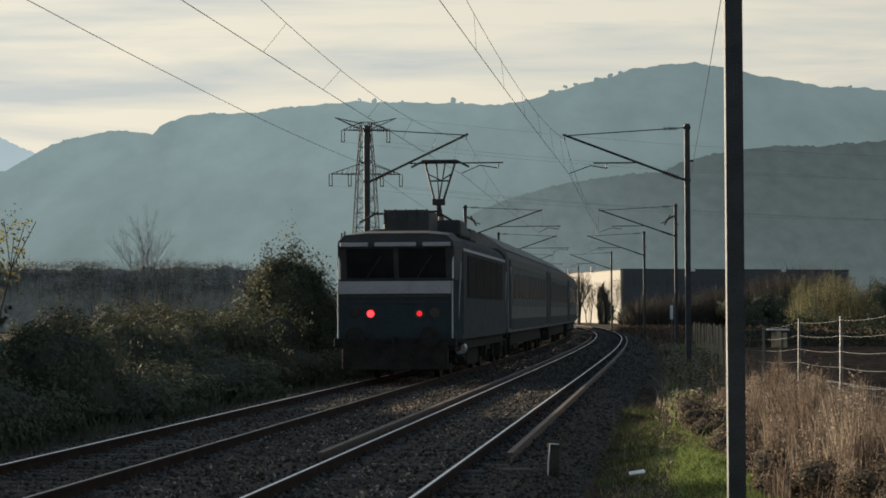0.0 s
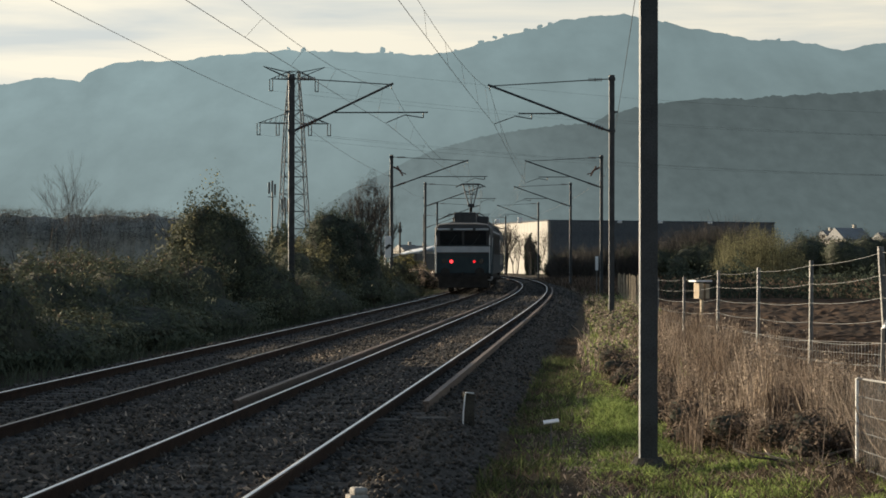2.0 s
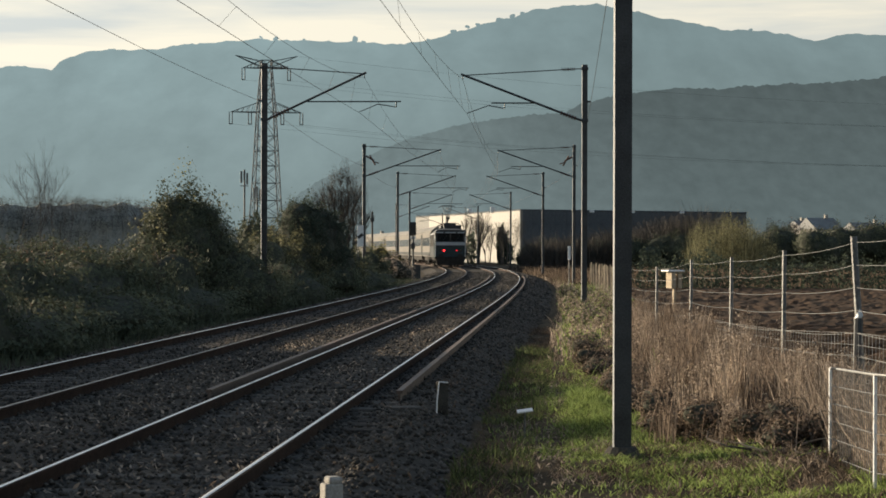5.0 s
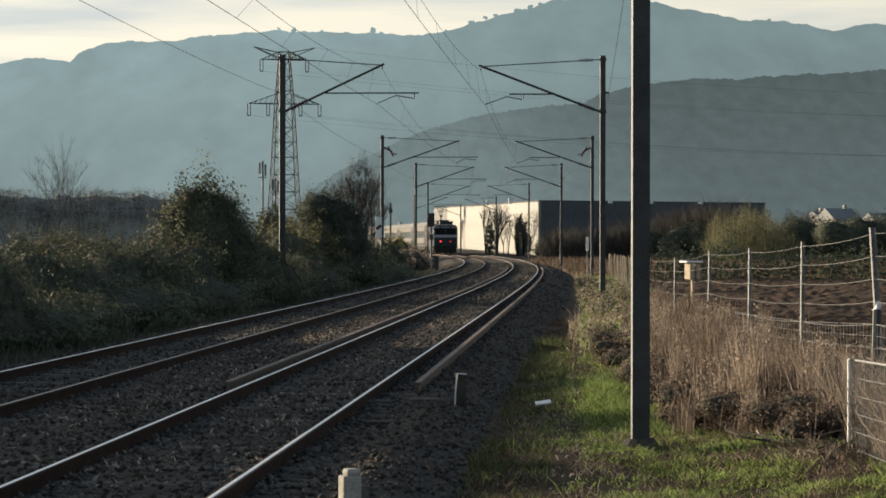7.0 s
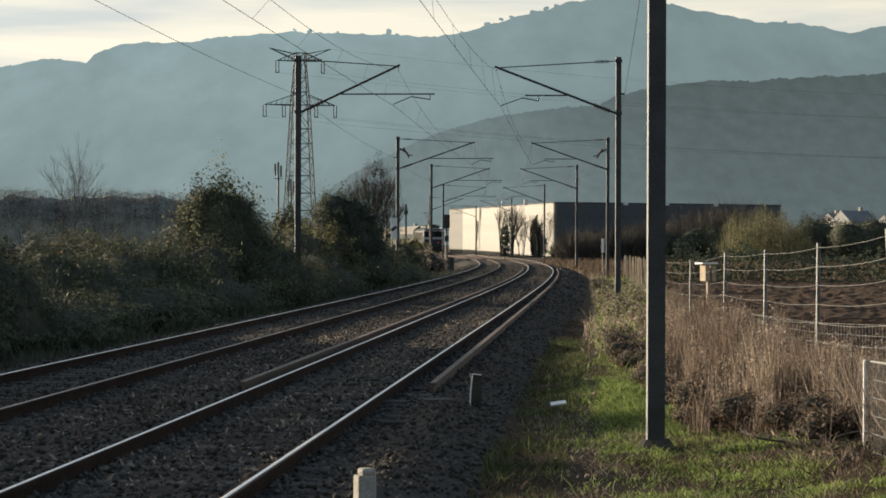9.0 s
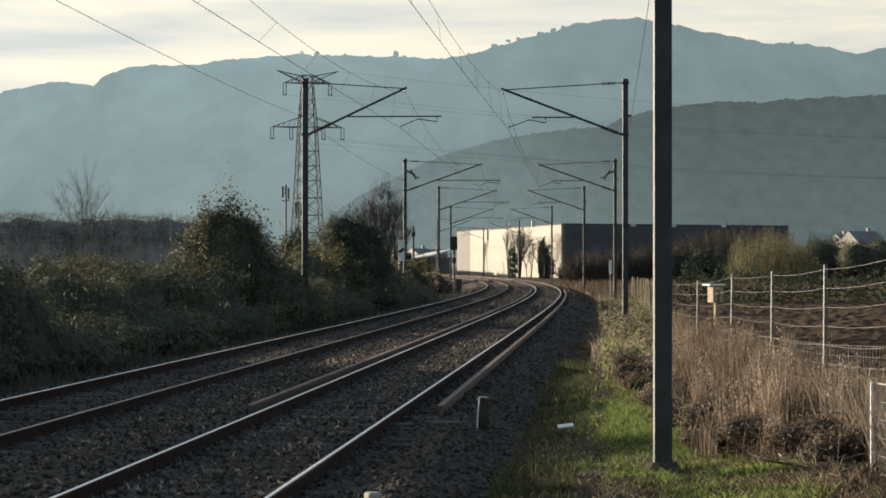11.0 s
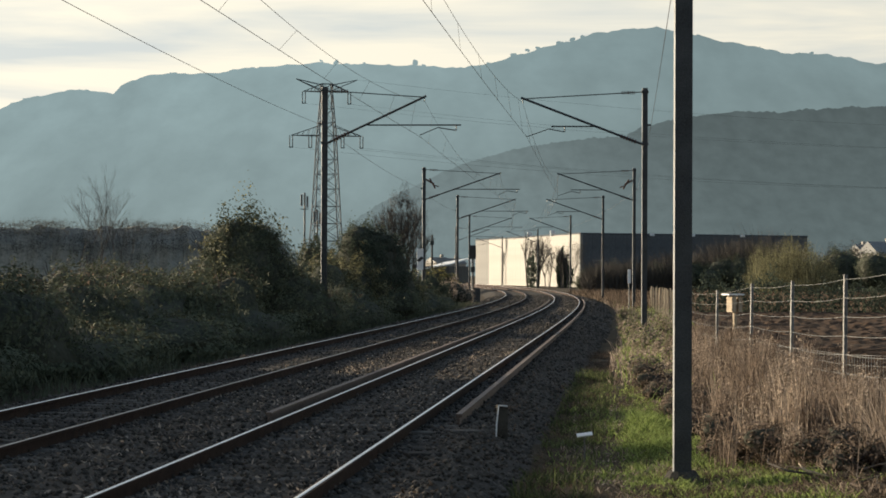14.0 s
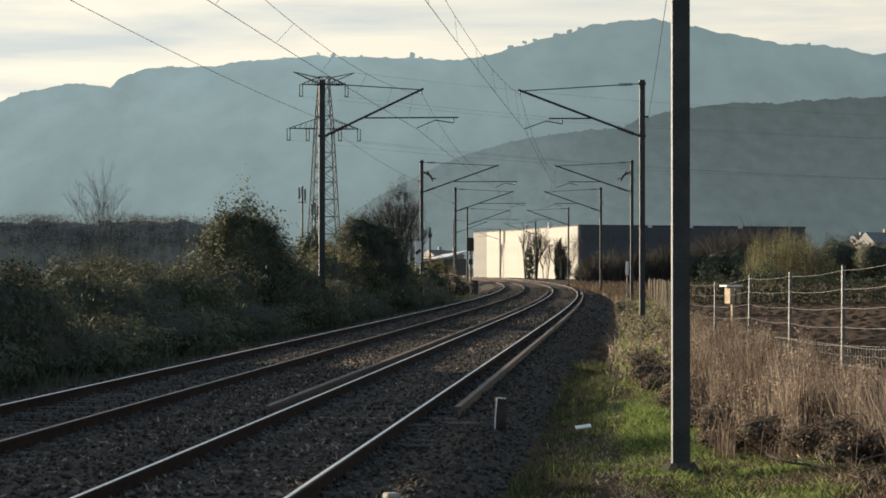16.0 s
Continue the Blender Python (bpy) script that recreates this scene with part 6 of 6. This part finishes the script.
# ---- background plants ----


def far_wood():
    # the closed mass of the wood, with fuzzy crowns and single tops along it
    edge = np.arange(-98, -15.5, 0.5)
    verts, faces = [], []
    lift = lambda a: ((470 - 388 + 9 * patch(a, 2.0, 0.10, 3) + 7 * patch(a, 2.0, 0.45, 5) + 4 * patch(a, 2.0, 1.3, 9)) * 258 / 4200 + 2.1) * min(1.0, 0.35 + (-15.5 - a) / 6)
    outline = ((252, 0.0), (252.6, 0.35), (253.4, 0.72), (255, 0.95), (258, 0.97), (266, 0.9), (276, 0.0))
    for a in edge:
        for k, (b, f) in enumerate(outline):
            verts.append((a, b + 0.9 * patch(a, b, 0.7, 11), -0.5 + lift(a) * f * (1 + 0.06 * patch(a, k * 3.0, 1.1, 13))))
    w = len(outline)
    for i in range(len(edge) - 1):
        for k in range(w - 1):
            faces.append((i * w + k, (i + 1) * w + k, (i + 1) * w + k + 1, i * w + k + 1))
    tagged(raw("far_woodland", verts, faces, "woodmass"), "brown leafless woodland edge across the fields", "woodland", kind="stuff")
    n = 5000
    x, d = -97 + 80 * rng.random(n), 253 + 8 * rng.random(n)
    top = np.array([lift(a) for a in x]) * (0.88 + 0.26 * rng.random(n) ** 2)
    tagged(blades("far_woodland", x, d, np.full(n, -0.5), top, 0.02, 0.12, "farwood"), "bare tree tops of the woodland edge", "woodland", kind="stuff")
    random.seed(12)
    cl = []
    for k in range(260):
        a = random.uniform(-96, -17)
        t = lift(a)
        cl.append((Vector((a, random.uniform(251.5, 257), t * random.choice((0.5, 0.7, 0.88, 0.94, 0.97)) - 0.5)), (random.uniform(0.8, 1.9), 1.2, t * 0.11)))
    tagged(leaf_cloud("far_woodland", cl, 130000, 0.06, "farwood", None), "hazy crowns of the leafless woodland edge", "woodland", kind="stuff")
    cl = []
    for k in range(60):
        a, b = random.uniform(38, 84), random.uniform(285, 310)
        t = (470 - 416 + random.uniform(-8, 6)) * b / 4200 + 1.6
        cl.append((Vector((a, b, t * 0.5)), (random.uniform(1.0, 2.2), 2.0, t * 0.5)))
    tagged(leaf_cloud("far_woodland", cl, 30000, 0.10, "twig", None), "dark leafless trees behind the field", "woodland", kind="stuff")


far_wood()


def bare_tree(x, top, d, spread, label, seed, stems=1, depth=4, thick=0.010):
    p = sight(x, top, d)
    t = thing("bare_tree", pose(p.x, p.y, -0.45), label, "tree", "bare trees")
    random.seed(seed)
    h = p.z + 0.45
    for k in range(stems):
        bm = bmesh.new()
        branches(bm, (random.uniform(-0.1, 0.1) * h * (stems > 1), 0, -0.1), Vector((random.uniform(-0.12, 0.12), random.uniform(-0.1, 0.1), 1)).normalized(), h * 0.40, h * thick, depth, spread)
        part("trunk", bm, "twig", t)
    if d > 300:
        leaf_cloud("crown", [(Vector((0, 0, h * 0.68)), (h * 0.2, h * 0.15, h * 0.3))], 700, 0.07, "twig", t)
    return t


bare_tree(188, 292, 150, 0.48, "thin leafless tree above the brambles", 21, 2, 5, 0.0042)
bare_tree(150, 318, 150, 0.52, "thin leafless tree above the brambles", 22, 2, 5, 0.0042)
bare_tree(214, 340, 150, 0.40, "thin leafless tree above the brambles", 27, 1, 4, 0.0042)
bare_tree(418, 318, 74, 0.30, "slender bare sapling rising from the shrub", 25, 1, 3)
p = sight(-62, 470, 58)
bush("sapling", (p.x, p.y, -0.42), [((0, 0, 3.7), (0.5, 0.6, 0.9)), ((-0.5, 0, 3.0), (0.5, 0.6, 0.8))], 420, 0.055, "autumn", "slender sapling with a few yellow leaves", "tree", stems=1)
# pollards before the cream wall
bare_tree(940, 400, 335, 0.38, "dark pollarded tree before the cream wall", 31, 4, 4, 0.022)
bare_tree(968, 425, 335, 0.35, "dark pollarded tree before the cream wall", 32, 2, 4, 0.016)
bare_tree(992, 420, 330, 0.33, "dark pollarded tree before the cream wall", 33, 3, 4, 0.022)
bare_tree(1012, 412, 333, 0.5, "thin leafless tree before the cream wall", 34, 2, 5, 0.006)
bare_tree(950, 408, 338, 0.5, "thin leafless tree before the cream wall", 35, 1, 5, 0.006)
for x, top, n in ((938, 440, 500), (990, 432, 1500), (1000, 455, 700)):
    p = sight(x, top, 332)
    n *= 2
    bush("ivy_stump", (p.x, p.y, -0.42), [((0, 0, (p.z + 0.4) * 0.5), (0.75, 0.6, (p.z + 0.4) * 0.5))], n, 0.16, "ivy", "ivy-covered tree stump before the wall", "ivy", stems=1, group="ivy stumps")

# bushes at the right, behind the field
random.seed(17)
for x, top, d, r, n, mat, label in (
                                    (1285, 440, 235, 2.6, 4000, "leaf", "dark hedge shrub beyond the field"),
                                    (1235, 446, 235, 2.6, 4000, "leaf", "dark hedge shrub beyond the field"), (1180, 450, 240, 2.6, 4000, "leaf", "dark hedge shrub beyond the field"),
                                    (1125, 450, 245, 2.4, 4000, "leaf", "dark hedge shrub beyond the field"), (1080, 452, 250, 2.2, 3500, "leaf", "dark hedge shrub beyond the field"),
                                    (1495, 416, 235, 3.2, 6000, "leaf", "dark hedge shrub beyond the field"), (1550, 425, 228, 2.8, 4500, "leaf", "dark hedge shrub beyond the field"),
                                    (1610, 414, 232, 3.2, 6000, "leaf", "dark hedge shrub beyond the field"), (1680, 412, 232, 3.4, 6000, "leaf", "dark hedge shrub beyond the field"),
                                    (1045, 462, 255, 2.0, 3000, "leaf", "dark hedge shrub beyond the field")):
    p = sight(x, top, d)
    h = p.z + 0.42
    cl = [((random.uniform(-0.5, 0.5) * r, random.uniform(-1, 1), h * random.uniform(0.35, 0.62)), (r * random.uniform(0.4, 0.7), r * 0.6, h * random.uniform(0.3, 0.42))) for k in range(6)]
    bush("hedge_bush", (p.x, p.y, -0.42), cl, n * 3, 0.085, mat, label, "bush", stems=3, group="bushes beyond the field", core=0.86)


def thicket():
    # upright bare shoots in front of the dark wall, and a yellow stand beside them
    n = 26000
    d = 236 + 14 * rng.random(n)
    u = 1030 + 320 * rng.random(n)
    x = (u - 784) * d / 4200
    h = np.array([2.3 + 1.6 * patch(a, 3.0, 0.25, 8) + 0.9 * patch(a, b, 0.9, 2) for a, b in zip(x, d)]) * np.interp(u, [1030, 1060, 1200, 1350], [0.5, 0.9, 1.15, 1.35])
    tagged(blades("thicket", x, d, np.full(n, -0.5), 1.55 * np.maximum(h, 0.6) * (0.5 + 0.6 * rng.random(n)), 0.03, 0.28, "twig"), "dark leafless thicket before the grey wall", "thicket", kind="stuff")
    random.seed(23)
    cl = []
    for k in range(70):
        u = random.uniform(1318, 1480)
        d = random.uniform(212, 226)
        tall = float(np.interp(u, [1312, 1340, 1372, 1395, 1430, 1460, 1485], [2.4, 4.9, 4.6, 5.5, 4.7, 3.4, 1.8])) * random.uniform(0.6, 1.05)
        cl.append((Vector(((u - 784) * d / 4200, d, tall * random.uniform(0.45, 0.62) - 0.3)), (random.uniform(0.4, 0.9), 0.8, tall * 0.42)))
    tagged(leaf_cloud("autumn_stand", cl, 24000, 0.075, "scrub", None), "stand of yellowing willow shoots beyond the field", "bush", kind="stuff")
    n = 1000
    u = 1318 + 160 * rng.random(n)
    d = 212 + 14 * rng.random(n)
    h = np.interp(u, [1312, 1340, 1372, 1395, 1430, 1460, 1485], [2.4, 4.9, 4.6, 5.5, 4.7, 3.4, 1.8]) * (0.6 + 0.5 * rng.random(n))
    tagged(blades("willow_shoots", (u - 784) * d / 4200, d, np.full(n, -0.45), h, 0.02, 0.10, "scrub"), "upright yellowish willow shoots beyond the field", "bush", kind="stuff")
    # rough grass between the line and the thicket
    x, y = scatter(52000, 5, 40, 128, 236, lambda a, b: (offset_of(a, b) > 2.7) * max(0.0, 0.6 + 0.8 * patch(a, b, 0.2, 24)))
    tagged(blades("rough_grass", x, y, heights(x, y), 0.2 + 0.5 * rng.random(len(x)), 0.03, 0.4, "deadleaf"), "rough brown grass beyond the field", "grass", kind="stuff")


thicket()


def low_hedge():
    cl = []
    random.seed(19)
    for k in range(46):
        x = 14 + k * 1.5
        cl.append((Vector((x, 124 + random.uniform(-1, 1), 0.1)), (1.3, 1.2, random.uniform(0.9, 1.6))))
    tagged(leaf_cloud("low_hedge", cl, 70000, 0.08, "ivy", None), "low dark bramble hedge along the field edge", "hedge", kind="stuff")


low_hedge()
# pale scrub where the line bends out of sight
for x, top, d, n, mat in ((775, 462, 160, 5000, "autumn"), (752, 468, 145, 4000, "leaf"), (795, 482, 150, 2500, "straw"), (575, 446, 92, 7000, "scrub"), (622, 448, 97, 7000, "scrub"), (660, 450, 104, 7000, "scrub"), (722, 474, 128, 4000, "leaf"), (694, 458, 112, 5000, "scrub")):
    p = sight(x, top, d)
    h = p.z + 0.42
    bush("scrub_bush", (p.x, p.y, -0.42), [((0, 0, h * 0.5), (1.0, 1.2, h * 0.5)), ((0.6, 0.4, h * 0.35), (0.9, 1.0, h * 0.35)), ((-0.6, 0, h * 0.4), (0.8, 1.0, h * 0.4))], n * 2, 0.065, mat,
         "scrubby bush at the foot of the bank", "bush", stems=3, group="scrub at the bend", core=0.8)

# ---- far buildings ----


def far_house(x, y, d, w, depth, h, roof_h, label):
    p = sight(x, y, d)
    t = thing("house", pose(p.x, p.y, -0.5, 0, 0, 25), label, "house", "far houses")
    walls = part("wall", boxes(((0, 0, h / 2), (w, depth, h)), bevel=0.03), "concrete", t)
    bm = bmesh.new()
    v = [bm.verts.new(q) for q in ((-w / 2 - 0.4, -depth / 2 - 0.4, h), (w / 2 + 0.4, -depth / 2 - 0.4, h), (w / 2 + 0.4, depth / 2 + 0.4, h), (-w / 2 - 0.4, depth / 2 + 0.4, h), (-w / 2 - 0.4, 0, h + roof_h), (w / 2 + 0.4, 0, h + roof_h))]
    for q in ((0, 1, 5, 4), (2, 3, 4, 5), (1, 2, 5), (3, 0, 4), (0, 3, 2, 1)):
        bm.faces.new([v[i] for i in q])
    r = part("roof", bm, "coachroof" if "brownish" in label else "roof", t)
    part("chimney", boxes(((w * 0.25, 0, h + roof_h), (0.7, 0.7, 1.4)), bevel=0.03), "concrete", r)
    for k in (-0.3, 0.0, 0.3):
        part("window", boxes(((k * w, -depth / 2 - 0.02, h * 0.6), (1.0, 0.06, 1.3))), "glass", walls)


far_house(1556, 440, 520, 6.5, 7, 6.8, 2.6, "pale far house with grey pitched roof among trees")
far_house(1520, 440, 540, 2.6, 3, 8.0, 1.0, "narrow pale far house with grey roof")
far_house(1640, 440, 540, 9, 8, 6.0, 2.6, "pale far house with grey pitched roof among trees")
p = sight(788, 452, 480)
t = thing("shed", pose(p.x, p.y, -0.5, 0, 0, -20), "low dark shed with a pale roof beyond the bend", "shed")
part("wall", boxes(((0, 0, 1.75), (5.0, 12, 3.5)), bevel=0.03), "darkclad", t)
part("roof", box(bmesh.new(), (0, 0, 0), (5.8, 12.6, 0.25), pose(0, 0, 4.05, 6, -9, 0), bevel=0.04), "white", t, "pale sloping roof")
far_house(772, 440, 570, 3.6, 7, 4.4, 1.5, "far house with a brownish roof beyond the bend")
far_house(797, 440, 590, 4.2, 7, 4.3, 1.5, "far house with a brownish roof beyond the bend")
p = sight(761, 403, 300)
t = thing("telegraph_pole", pose(p.x, p.y, -0.5), "thin dark pole beside the bend", "pole")
part("shaft", tubes(((0, 0, 0), (0, 0, p.z + 0.5), 0.12)), "twig", t)
part("bracket", boxes(((0, 0, p.z - 0.5), (0.5, 0.3, 0.5)), bevel=0.03), "steel", t)

# ---- sleepers, last ----
build_sleepers()

# ---- movement ----


def motions():
    for vehicle, start, length in TRAIN:
        walk(vehicle, train_rows(start, length))


motions()
